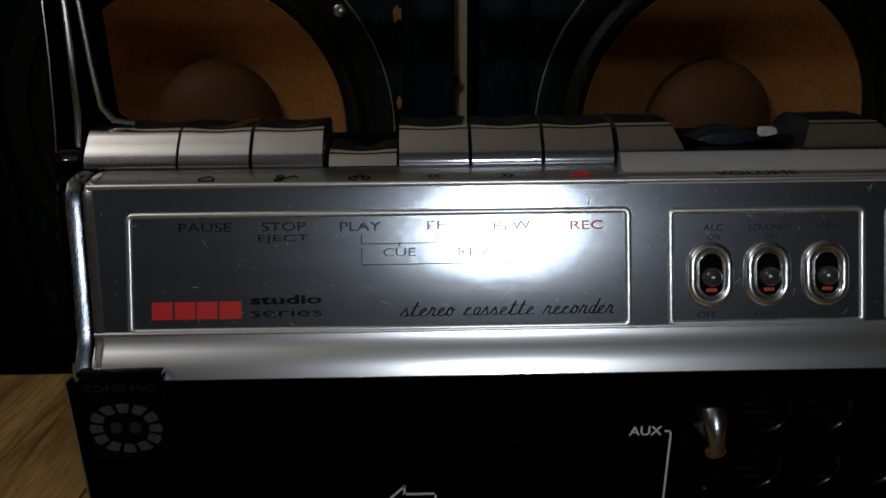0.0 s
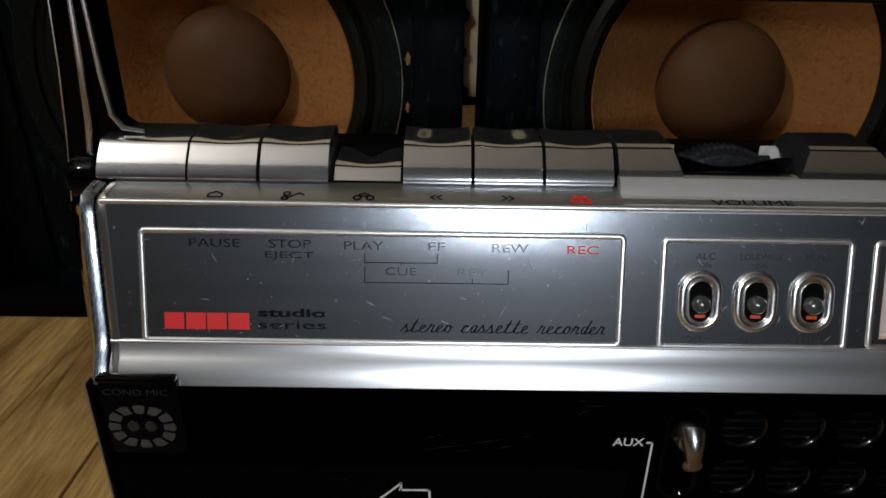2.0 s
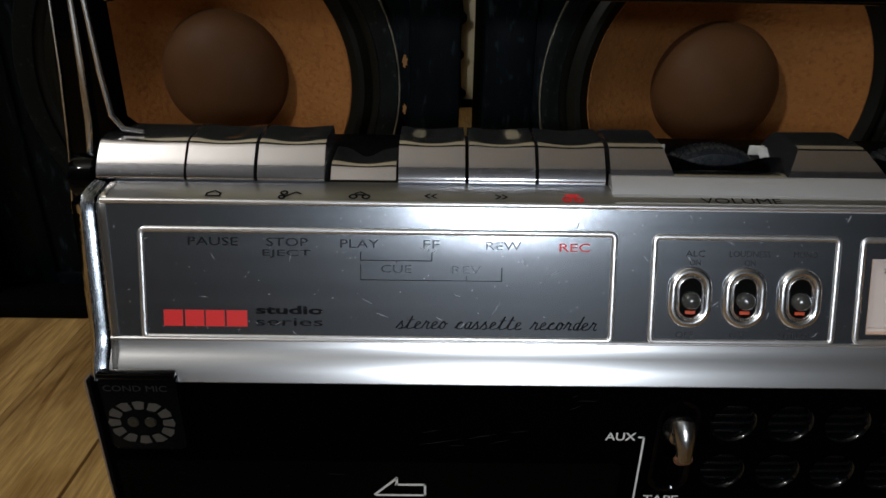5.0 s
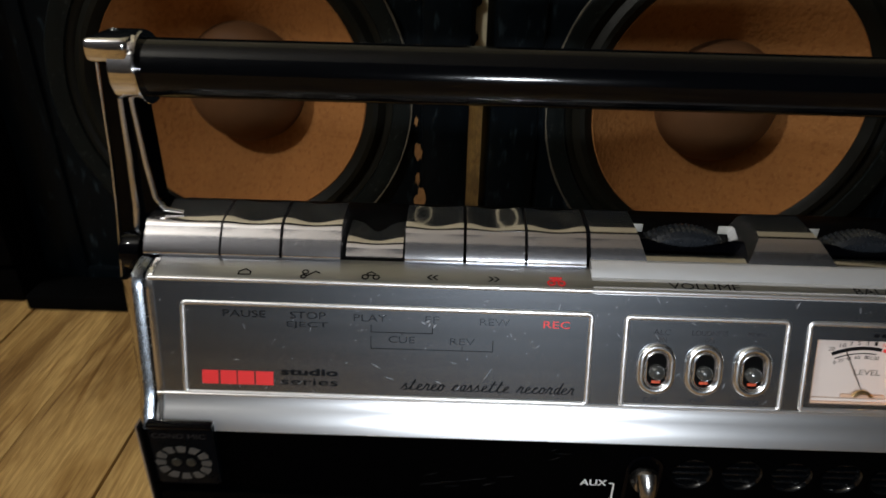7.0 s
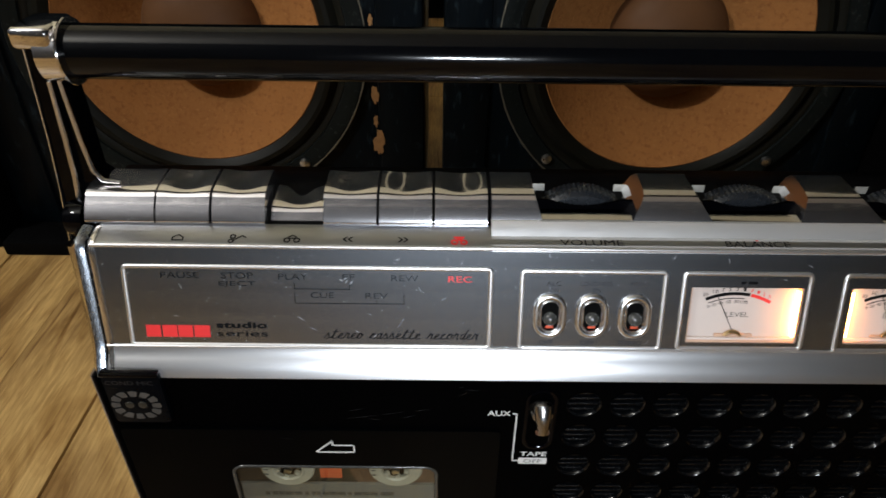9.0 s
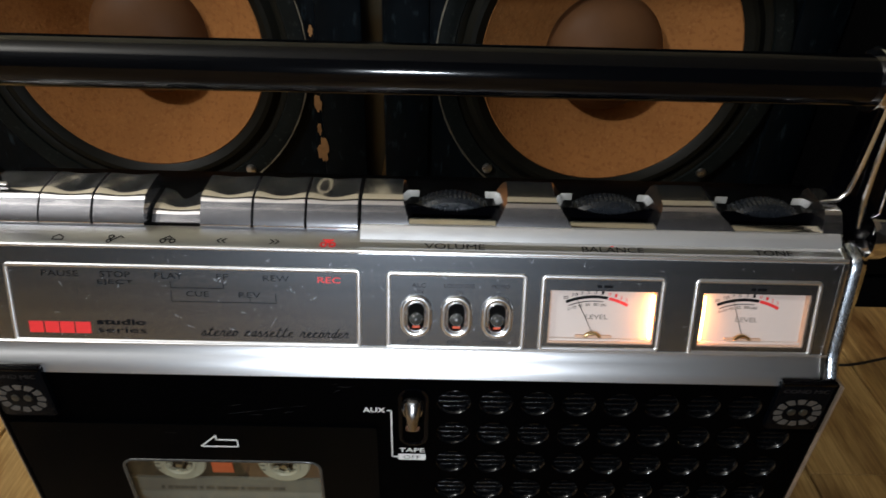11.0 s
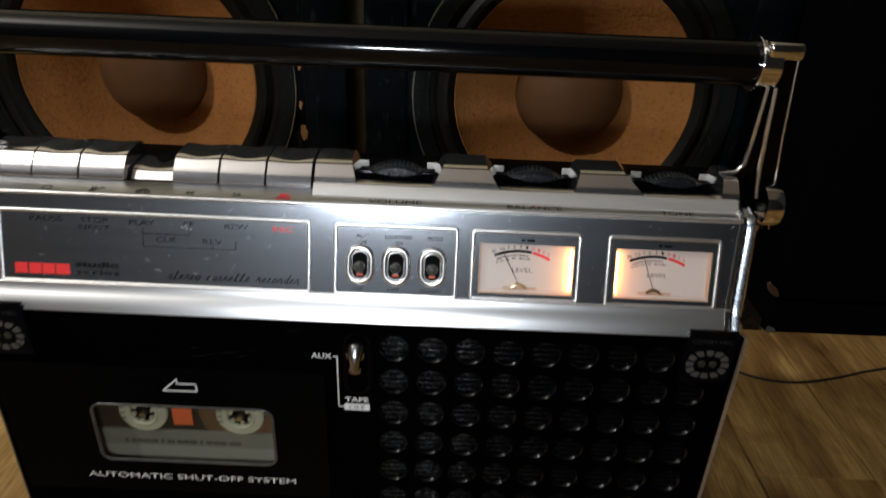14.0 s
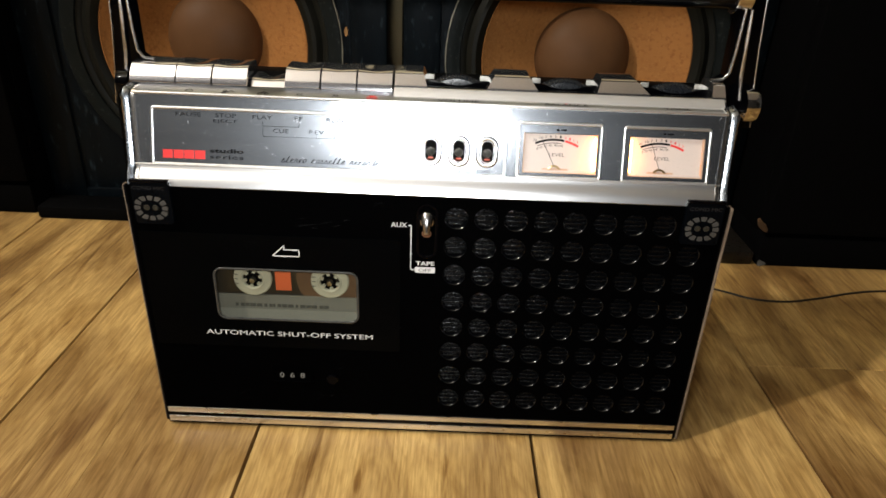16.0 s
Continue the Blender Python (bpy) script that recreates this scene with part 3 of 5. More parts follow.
for cx in (-0.0855, -0.0436):
    CZ = 0.1003
    reel = tape("reel", lathe([(0.0052, 0.0), (0.0052, 0.002), (0.0058, 0.0026), (0.0064, 0.0026), (0.0068, 0.0020), (0.0098, 0.0020), (0.0104, 0.0014), (0.0104, 0)], 40,
                              TD @ Matrix.Translation((cx, CZ, -0.0018))), HUB, "white reel hub")
    bm = bmesh.new()
    for k in range(6):
        a = k * math.pi / 3 + (0.3 if cx < -0.06 else 0.7)
        extrude([(0.0036 * math.cos(a - 0.20), 0.0036 * math.sin(a - 0.20)), (0.0054 * math.cos(a - 0.20), 0.0054 * math.sin(a - 0.20)),
                 (0.0054 * math.cos(a + 0.20), 0.0054 * math.sin(a + 0.20)), (0.0036 * math.cos(a + 0.20), 0.0036 * math.sin(a + 0.20))], 0, 0.0018, bm=bm)
    bm.transform(TD @ Matrix.Translation((cx, CZ, -0.0018)))
    bm.transform(TB)
    part("teeth", bm, HUB, reel)
    bm = extrude(circle(cx, CZ, 0.0052, 24), -0.0018, -0.0012, TD)
    bm.transform(TB)
    part("hole", bm, BLACK_HOLE, reel)
    bm = lathe([(0.0001, 0.0012), (0.0014, 0.0010), (0.0016, -0.0014)], 12, TD @ Matrix.Translation((cx, CZ - 0.0008, 0)))
    bm.transform(TB)
    part("spindle", bm, STEEL, reel, "steel drive spindle")
    bm = bars([(cx - 0.0096, cx - 0.0076, CZ + 0.0025 - 0.0028 * k, CZ + 0.0030 - 0.0028 * k) for k in range(3)], 0.0003, 0.0005, TD)
    bm.transform(TB)
    part("tick", bm, MILD_INK, reel)

# tape counter and its button
counter = rec("tape_counter", frame_plate(round_rect(-0.0785, -0.0550, 0.0350, 0.0452, 0.001), round_rect(-0.0770, -0.0565, 0.0364, 0.0440, 0.0006), -0.001, 0.0009, FRONT), BLACK_PANEL, label="three-digit tape counter")
rec("counter_wheels", extrude([(-0.0768, 0.0366), (-0.0567, 0.0366), (-0.0567, 0.0438), (-0.0768, 0.0438)], 0.0, 0.0003, FRONT), BLACK_PANEL, counter)
for k, ch in enumerate("068"):
    words(ch, -0.0738 + 0.0059 * k, -0.0714 + 0.0059 * k, 0.0404, 0.0034, FRONT, DIM_INK, counter, lift=0.0005)
rec("reset_button", lathe([(0.0034, 0), (0.0034, 0.0022), (0.0028, 0.0028), (0.0001, 0.0028)], 24, FRONT @ Matrix.Translation((-0.0435, 0.0395, 0))), BLACK_GLOSS)

# source lever with its printing
rec("lever_slot", frame_plate(round_rect(0.0030, 0.0140, 0.1192, 0.1500, 0.0054), round_rect(0.0045, 0.0125, 0.1207, 0.1485, 0.0039), 0, 0.0008, FRONT), BLACK_GLOSS)
lever = rec("source_lever", lathe([(0.0001, 0.0012), (0.0042, 0.0012), (0.0042, 0.003), (0.0034, 0.005), (0.0001, 0.0055)], 20, FRONT @ Matrix.Translation((0.0084, 0.1420, 0))), LEVER, label="chrome lever")
rec("lever_stem", sweep([(0.0084, -0.003, 0.1445), (0.0084, -0.0055, 0.1425), (0.0084, -0.0070, 0.1400), (0.0085, -0.0076, 0.1368)], [0.0034, 0.0030, 0.0022, 0.0019], 14), LEVER, lever)
rec("lever_tip", lathe([(0.0024, -0.0008), (0.0024, 0), (0.0021, 0.0004), (0.0001, 0.0005)], 16, Matrix.Translation((0.0085, -0.0077, 0.1366)) @ Euler((radians(115), 0, 0)).to_matrix().to_4x4()), COPPER, lever, "pinkish worn tip")
words("AUX", -0.0100, -0.0018, 0.1378, 0.0026, FRONT, WHITE_INK, heavy=0.012)
words("TAPE", 0.0030, 0.0128, 0.1160, 0.0024, FRONT, WHITE_INK, heavy=0.012)
rec("source_bracket", bars([(-0.0012, 0.0006, 0.1374, 0.1379), (0.0001, 0.0006, 0.1119, 0.1379), (0.0001, 0.0026, 0.1119, 0.1124)], 0.0001, 0.0002, FRONT), WHITE_INK)
rec("off_box", extrude(round_rect(0.0026, 0.0132, 0.1104, 0.1138, 0.0006), 0.0001, 0.0002, FRONT), WHITE_INK, label="white printed box")
words("OFF", 0.0045, 0.0112, 0.1121, 0.0019, FRONT, GREY_INK, lift=0.0003)

# condenser microphones
for cx, x0, x1 in ((-0.1308, -0.1398, -0.1204), (0.1471, 0.1374, 0.1566)):
    mic = rec("microphone", extrude(round_rect(x0, x1, 0.1340, 0.1572, 0.0015), 0.0002, 0.0022, FRONT, 0.0006), MIC_BLACK, label="dark square microphone cover with a ring of silver slots")
    for k in range(12):
        a0, a1 = (k - 0.36) * math.pi / 6, (k + 0.36) * math.pi / 6
        q = lambda r, a: (cx + r * 1.12 * math.cos(a) / max(abs(math.cos(a)), abs(math.sin(a))) ** 0.22, 0.1428 + r * 0.88 * math.sin(a) / max(abs(math.cos(a)), abs(math.sin(a))) ** 0.22)
        rec("mic_slot", extrude([q(0.0050, a0), q(0.0074, a0), q(0.0077, (a0 + a1) / 2), q(0.0074, a1), q(0.0050, a1), q(0.0048, (a0 + a1) / 2)], 0.0020, 0.0024, FRONT), MIC_SILVER, mic)
    for dx in (-0.0022, 0.0022):
        rec("capsule", lathe([(0.0016, 0.002), (0.0014, 0.0026), (0.0001, 0.0027)], 14, FRONT @ Matrix.Translation((cx + dx, 0.1430, 0))), CAPSULE, mic)
    words("COND MIC", cx - 0.0080, cx + 0.0080, 0.1536, 0.0018, FRONT, FAINT_INK, mic, lift=0.0024)
    rec("mic_cap_edge", box(x0, x1, -0.0030, -0.0002, 0.1566, 0.1580, 0.0005), BLACK_GLOSS, mic)

# ---- silver control panel ----
PL, PR = -0.1390, 0.1550
WINDOWS = [(0.0550, 0.0920), (0.1076, 0.1450)]
WV0, WV1 = 0.0030, 0.0227
bm = bmesh.new()
cuts = [PL, WINDOWS[0][0], WINDOWS[0][1], WINDOWS[1][0], WINDOWS[1][1], PR]
V0, V1 = -0.0032, 0.0345


def quad(bm, u0, u1, v0, v1, w=0.0):
    bm.faces.new([bm.verts.new((u, v, w)) for u, v in ((u0, v0), (u1, v0), (u1, v1), (u0, v1))])


for i, (a, b) in enumerate(zip(cuts, cuts[1:])):
    if i % 2:
        quad(bm, a, b, V0, WV0)
        quad(bm, a, b, WV1, V1)
        for w0, w1, q0, q1 in (((a, WV0), (b, WV0), 0, 0), ((b, WV0), (b, WV1), 0, 0), ((b, WV1), (a, WV1), 0, 0), ((a, WV1), (a, WV0), 0, 0)):
            bm.faces.new([bm.verts.new(p) for p in ((*w0, 0), (*w1, 0), (*w1, -0.0040), (*w0, -0.0040))])
    else:
        quad(bm, a, b, V0, V1)
bmesh.ops.remove_doubles(bm, verts=bm.verts, dist=1e-6)
for q in bm.verts:
    if abs(q.co.x - PL) < 1e-5 or abs(q.co.x - PR) < 1e-5:
        f = (q.co.y * SLOPE.z + 0.0089) / 0.0444
        q.co.x += (0.0026 * f - 0.0012) * (-1 if q.co.x < 0 else 1)
bm.transform(PANEL)
control = rec("control_panel", bm, BRUSHED, label="brushed silver control panel", smooth=False)
# lip below, top ledge and ends
LIP = [(0.0052, 0.1640), (0.0050, 0.1636), (0.0046, 0.1626), (0.0039, 0.1614), (0.0029, 0.1602), (0.0014, 0.1585), (0.0002, 0.1564), (-0.0006, 0.1545), (-0.0002, 0.1540), (0.003, 0.1541), (0.008, 0.158)]
rec("panel_lip", extrude(LIP, PL + 0.0012, PR - 0.0012, AXIS_X), LIPMETAL, control, "bright polished lower lip")
rec("lip_crease", sweep([(PL + 0.0010, 0.0051, 0.1637), (PR - 0.0010, 0.0051, 0.1637)], 0.0005, 10), BEAD, control, "bright crease above the lip")
LEDGE = [(0.0156, 0.1966), (0.0162, 0.1972), (0.0175, 0.1976), (0.0240, 0.1990), (0.0260, 0.1990), (0.0260, 0.1960), (0.0160, 0.1955)]
rec("top_ledge", extrude(LEDGE, PL, PR, AXIS_X), LEDGE_METAL, control, "satin silver ledge printed with key signs")
rec("ledge_edge", sweep([(PL, 0.0159, 0.1970), (PR, 0.0159, 0.1970)], 0.00075, 12), BEAD, control, "bright rolled front edge of the ledge")
LEDGE2 = [(0.0154, 0.1962), (0.0157, 0.1970), (0.0164, 0.1975), (0.0175, 0.1976), (0.0192, 0.1979), (0.0208, 0.1984), (0.0268, 0.1984), (0.0268, 0.1950), (0.0170, 0.1950)]
rec("raised_ledge", extrude(LEDGE2, -0.0105, PR, AXIS_X), MATT_LEDGE, control, "satin silver ledge below the thumbwheels")
FILLET = [(0.0212, 0.1984), (0.0219, 0.1993), (0.0228, 0.2004), (0.0237, 0.2013), (0.0246, 0.2020), (0.0268, 0.2020), (0.0268, 0.1985)]
rec("fillet", extrude(FILLET, -0.0105, PR, AXIS_X), FILLET_METAL, control, "satin silver fillet above the printing")
# end frames: a raised silver rim, mitred to the lip and the ledge, with a dark seam on the inside and a chrome bevel outside
RUN = [(-0.0006, 0.1546), (0.0002, 0.1562), (0.0018, 0.1590), (0.0036, 0.1612), (0.0049, 0.1636), (0.0058, 0.1662), (0.0104, 0.1806), (0.0145, 0.1936), (0.0153, 0.1960), (0.0168, 0.1977), (0.0200, 0.1984), (0.0240, 0.1990)]


def end_strip(section, edge, s):
    """A strip along the end of the panel: section holds (distance outwards from edge, height above the panel)."""
    loops = []
    for i, (y, z) in enumerate(RUN):
        a, b = Vector(RUN[max(0, i - 1)]), Vector(RUN[min(len(RUN) - 1, i + 1)])
        d = (b - a).normalized()
        n = Vector((-d.y, d.x))
        f = (z - 0.1546) / 0.0444
        loops.append([(edge + s * (0.0026 * f - 0.0012 + u * (1 + (0.30 * f if u > 0.004 else 0))), y + w * n.x, z + w * n.y) for u, w in section])
    bm = rings(loops)
    for loop in (loops[0], loops[-1]):
        bm.faces.new([bm.verts.new(q) for q in loop])
    return bm


for edge, s in ((PL, -1), (PR, 1)):
    rec("end_bevel", end_strip([(-0.0026, -0.0005), (-0.0024, 0.0001), (-0.0012, 0.0002), (-0.0003, -0.0002), (0.0, -0.0012), (0.0, -0.0030)], edge, s), SATIN, control, "bright rolled edge of the panel")
    rec("end_gap", end_strip([(0.0, -0.0012), (0.0005, -0.0012), (0.0005, -0.0030), (0.0, -0.0030)], edge, s), BLACK_HOLE, control)
    rim = rec("end_rim", end_strip([(0.0005, -0.0030), (0.0005, -0.0003), (0.0008, 0.0000), (0.0030, 0.0006), (0.0034, 0.0006), (0.0034, -0.0030)], edge, s), RIM_METAL, control, "bluish silver raised end rim")
    rec("end_bevel_outer", end_strip([(0.0034, -0.0030), (0.0034, 0.0006), (0.0056, -0.0024), (0.0064, -0.0050), (0.0064, -0.0090), (0.0034, -0.0090)], edge, s), CHROME, rim, "dark mirrored chrome bevel")

# mouldings round the four fields
for u0, u1, v0, v1 in ((-0.1295, -0.0106, 0.0006, 0.0282), (-0.0004, 0.0462, 0.0006, 0.0277), (0.0524, 0.0936, 0.0010, 0.0275), (0.1050, 0.1474, 0.0006, 0.0272)):
    rec("moulding", bead(u0, u1, v0, v1, 0.0012, 0.0016, 0.0006, PANEL), BEAD, control, "bright raised moulding")

# printing on the name field
P = PANEL
for body, u0, u1, v, h in (("PAUSE", -0.1177, -0.1052, 0.0253, 0.0021), ("STOP", -0.0981, -0.0877, 0.0253, 0.0021), ("EJECT", -0.0991, -0.0870, 0.0223, 0.0021),
                           ("PLAY", -0.0796, -0.0699, 0.0251, 0.0021), ("FF", -0.0588, -0.0547, 0.0251, 0.0021), ("REW", -0.0430, -0.0341, 0.0249, 0.0021),
                           ("CUE", -0.0694, -0.0617, 0.0188, 0.0020), ("REV", -0.0515, -0.0441, 0.0187, 0.0020)):
    words(body, u0, u1, v, h, P, LEGEND, control)
words("REC", -0.0245, -0.0168, 0.0247, 0.0021, P, RED_INK, control)
words("studio", -0.1011, -0.0841, 0.0079, 0.0022, P, INK, control, heavy=0.03)
words("series", -0.1011, -0.0842, 0.0048, 0.0020, P, INK, control)
SCRIPT = {
    "s": ((0, 0.1), (0.42, 0.95), (0.52, 1.0), (0.5, 0.8), (0.72, 0.35), (0.6, 0.05), (0.3, 0.04), (0.5, 0.02), (1.0, 0.12)),
    "t": ((0, 0.1), (0.25, 0.5), (0.58, 1.75), (0.32, 0.35), (0.42, 0.03), (0.62, 0.03), (1.0, 0.15)),
    "e": ((0, 0.15), (0.45, 0.5), (0.7, 0.8), (0.55, 1.0), (0.3, 0.85), (0.2, 0.4), (0.35, 0.05), (0.65, 0.05), (1.0, 0.15)),
    "r": ((0, 0.1), (0.3, 0.85), (0.36, 1.12), (0.46, 0.9), (0.72, 0.92), (0.62, 0.3), (0.72, 0.03), (1.0, 0.12)),
    "o": ((0, 0.2), (0.28, 0.8), (0.55, 1.0), (0.3, 0.95), (0.15, 0.5), (0.3, 0.05), (0.6, 0.1), (0.75, 0.55), (0.6, 0.98), (0.8, 0.75), (1.0, 0.8)),
    "c": ((0, 0.12), (0.4, 0.75), (0.7, 0.85), (0.52, 1.0), (0.28, 0.8), (0.2, 0.4), (0.35, 0.05), (0.65, 0.05), (1.0, 0.15)),
    "a": ((0.75, 0.85), (0.5, 1.0), (0.25, 0.75), (0.2, 0.3), (0.4, 0.03), (0.65, 0.35), (0.82, 0.98), (0.7, 0.25), (0.82, 0.03), (1.0, 0.12)),
    "d": ((0.75, 0.85), (0.5, 1.0), (0.25, 0.75), (0.2, 0.3), (0.4, 0.03), (0.65, 0.35), (1.0, 1.85), (0.72, 0.25), (0.82, 0.03), (1.0, 0.12)),
}


def spline(pts, n=4):
    out = []
    for i in range(len(pts) - 1):
        p = [Vector(pts[max(0, min(len(pts) - 1, i + j))]) for j in (-1, 0, 1, 2)]
        for k in range(n):
            f = k / n
            out.append(0.5 * (2 * p[1] + (p[2] - p[0]) * f + (2 * p[0] - 5 * p[1] + 4 * p[2] - p[3]) * f * f + (3 * p[1] - p[0] - 3 * p[2] + p[3]) * f ** 3))
    return out + [Vector(pts[-1])]


def script(text, u0, u1, v, high, t, m):
    """Joined handwriting: a broad-nibbed pen stroke, thick on the way down."""
    bm = bmesh.new()
    step = (u1 - u0) / (len(text) - 0.4)
    for i, ch in enumerate(text):
        for stroke in ([SCRIPT[ch]] + ([((0.1, 1.2), (0.9, 1.25))] if ch == "t" else []) if ch != " " else []):
            pts = [Vector((u0 + step * (i + q.x) + 0.30 * high * q.y, v + high * q.y)) for q in spline(stroke)]
            for a, b in zip(pts, pts[1:]):
                d = (b - a).normalized()
                n = Vector((-d.y, d.x)) * t * (0.55 + 0.75 * abs(d.y))
                d *= t * 0.4
                extrude([tuple(a - n - d), tuple(b - n + d), tuple(b + n + d), tuple(a + n - d)], 0.00008, 0.00014, bm=bm)
    bm.transform(m)
    return bm


rec("lettering", script("stereo cassette recorder", -0.0656, -0.0152, 0.0034, 0.0019, 0.00014, P), INK, control, smooth=False)
L = 0.00013
rec("cue_bracket", bars([(-0.0746, -0.0744, 0.0209, 0.0231), (-0.0746, -0.0565, 0.0208, 0.0210), (-0.0567, -0.0565, 0.0209, 0.0231), (-0.0656, -0.0654, 0.0202, 0.0209),
                         (-0.0746, -0.0744, 0.0159, 0.0198), (-0.0746, -0.0388, 0.0158, 0.0160), (-0.0390, -0.0388, 0.0159, 0.0194), (-0.0479, -0.0477, 0.0160, 0.0172)], 0.00005, L, P), INK, control)
# red maker's badge, as four plain blocks
rec("maker_badge", bars([(-0.1244, -0.1196, 0.0035, 0.0077), (-0.1190, -0.1142, 0.0035, 0.0077), (-0.1138, -0.1090, 0.0035, 0.0077), (-0.1085, -0.1033, 0.0035, 0.0077)], 0.00005, 0.00025, P), RED_INK, control, "red block badge")

# scuffs and bright scratches
rnd = random.Random(11)
bm = bmesh.new()
marks = [(-0.0580, 0.0246, 0.5, 0.0020), (-0.0592, 0.0240, -0.6, 0.0016), (-0.0575, 0.0236, 1.2, 0.0014), (-0.0560, 0.0232, 0.9, 0.0018), (-0.0730, 0.0105, -0.5, 0.0030), (-0.0690, 0.0068, -0.35, 0.0034), (-0.0400, 0.0090, 1.0, 0.0050)]
for k in range(260):
    marks.append((rnd.uniform(-0.136, 0.152), rnd.uniform(0.0015, 0.033), rnd.uniform(-1.5, 1.5), rnd.choice((0.0002, 0.0003, 0.0004, 0.0005, 0.0008, 0.0022))))
for u, v, a, l in marks:
    if any(p - 0.001 < u < q + 0.001 for p, q in WINDOWS) and v < WV1 + 0.001:
        continue
    c_, s_, t_ = math.cos(a), math.sin(a), (0.00009 + l * 0.02 if l in (0.0020, 0.0016, 0.0014, 0.0018) else rnd.uniform(0.00003, 0.00007))
    extrude([(u - c_ * l / 2, v - s_ * l / 2), (u + s_ * t_, v - c_ * t_), (u + c_ * l / 2, v + s_ * l / 2), (u - s_ * t_, v + c_ * t_)], 0.00015, 0.0002, bm=bm)
bm.transform(P)
tagged(rec("scratches", bm, SCRATCH, control), "fine bright scratches and dust", kind="stuff")

# three slide switches
for cx, top, bottom in ((0.0091, "ALC", "OFF"), (0.0230, "LOUDNESS", "OFF"), (0.0371, "MONO", "STEREO")):
    M = P @ Matrix.Translation((cx, 0.0123, 0))
    switch = rec("slide_switch", extrude(round_rect(-0.0032, 0.0032, -0.0055, 0.0055, 0.0031), 0.0002, 0.0006, M), BLACK_HOLE, control, "slide switch in an oval chrome rim")
    rec("rim", bead(-0.0044, 0.0044, -0.0067, 0.0067, 0.0043, 0.0026, 0.0014, M), SATIN, switch)
    rec("inner_rim", bead(-0.0029, 0.0029, -0.0052, 0.0052, 0.0028, 0.0008, 0.0011, M), CHROME, switch)
    rec("orange_mark", bars([(-0.0012, 0.0013, -0.0041, -0.0033)], 0.0007, 0.0009, M), RED_MARK, switch, "orange position mark")
    rec("knob", lathe([(0.0024, 0.0006), (0.0024, 0.0014), (0.0021, 0.0023), (0.0013, 0.0029), (0.0001, 0.0031)], 20, M @ Matrix.Translation((0, -0.0006, 0))), CLEAR_EDGE, switch, "smoky grey slide knob")
    wide = 0.0016 + 0.0011 * len(top)
    words(top, cx + 0.0008 - wide / 2, cx + 0.0008 + wide / 2, 0.0236, 0.0016, P, GREY_INK, control)
    if top != "MONO":
        words("ON", cx - 0.0005, cx + 0.0023, 0.0213, 0.0015, P, GREY_INK, control)
    wide = 0.0012 + 0.0011 * len(bottom)
    words(bottom, cx - 0.0008 - wide / 2, cx - 0.0008 + wide / 2, 0.0026, 0.0016, P, GREY_INK, control)


# two level meters
def arc(cu, cv, r0, r1, a0, a1, n=14):
    pts = [(cu + r1 * math.cos(radians(a0 + (a1 - a0) * i / n)), cv + r1 * math.sin(radians(a0 + (a1 - a0) * i / n))) for i in range(n + 1)]
    return pts + [(cu + r0 * math.cos(radians(a1 + (a0 - a1) * i / n)), cv + r0 * math.sin(radians(a1 + (a0 - a1) * i / n))) for i in range(n + 1)]


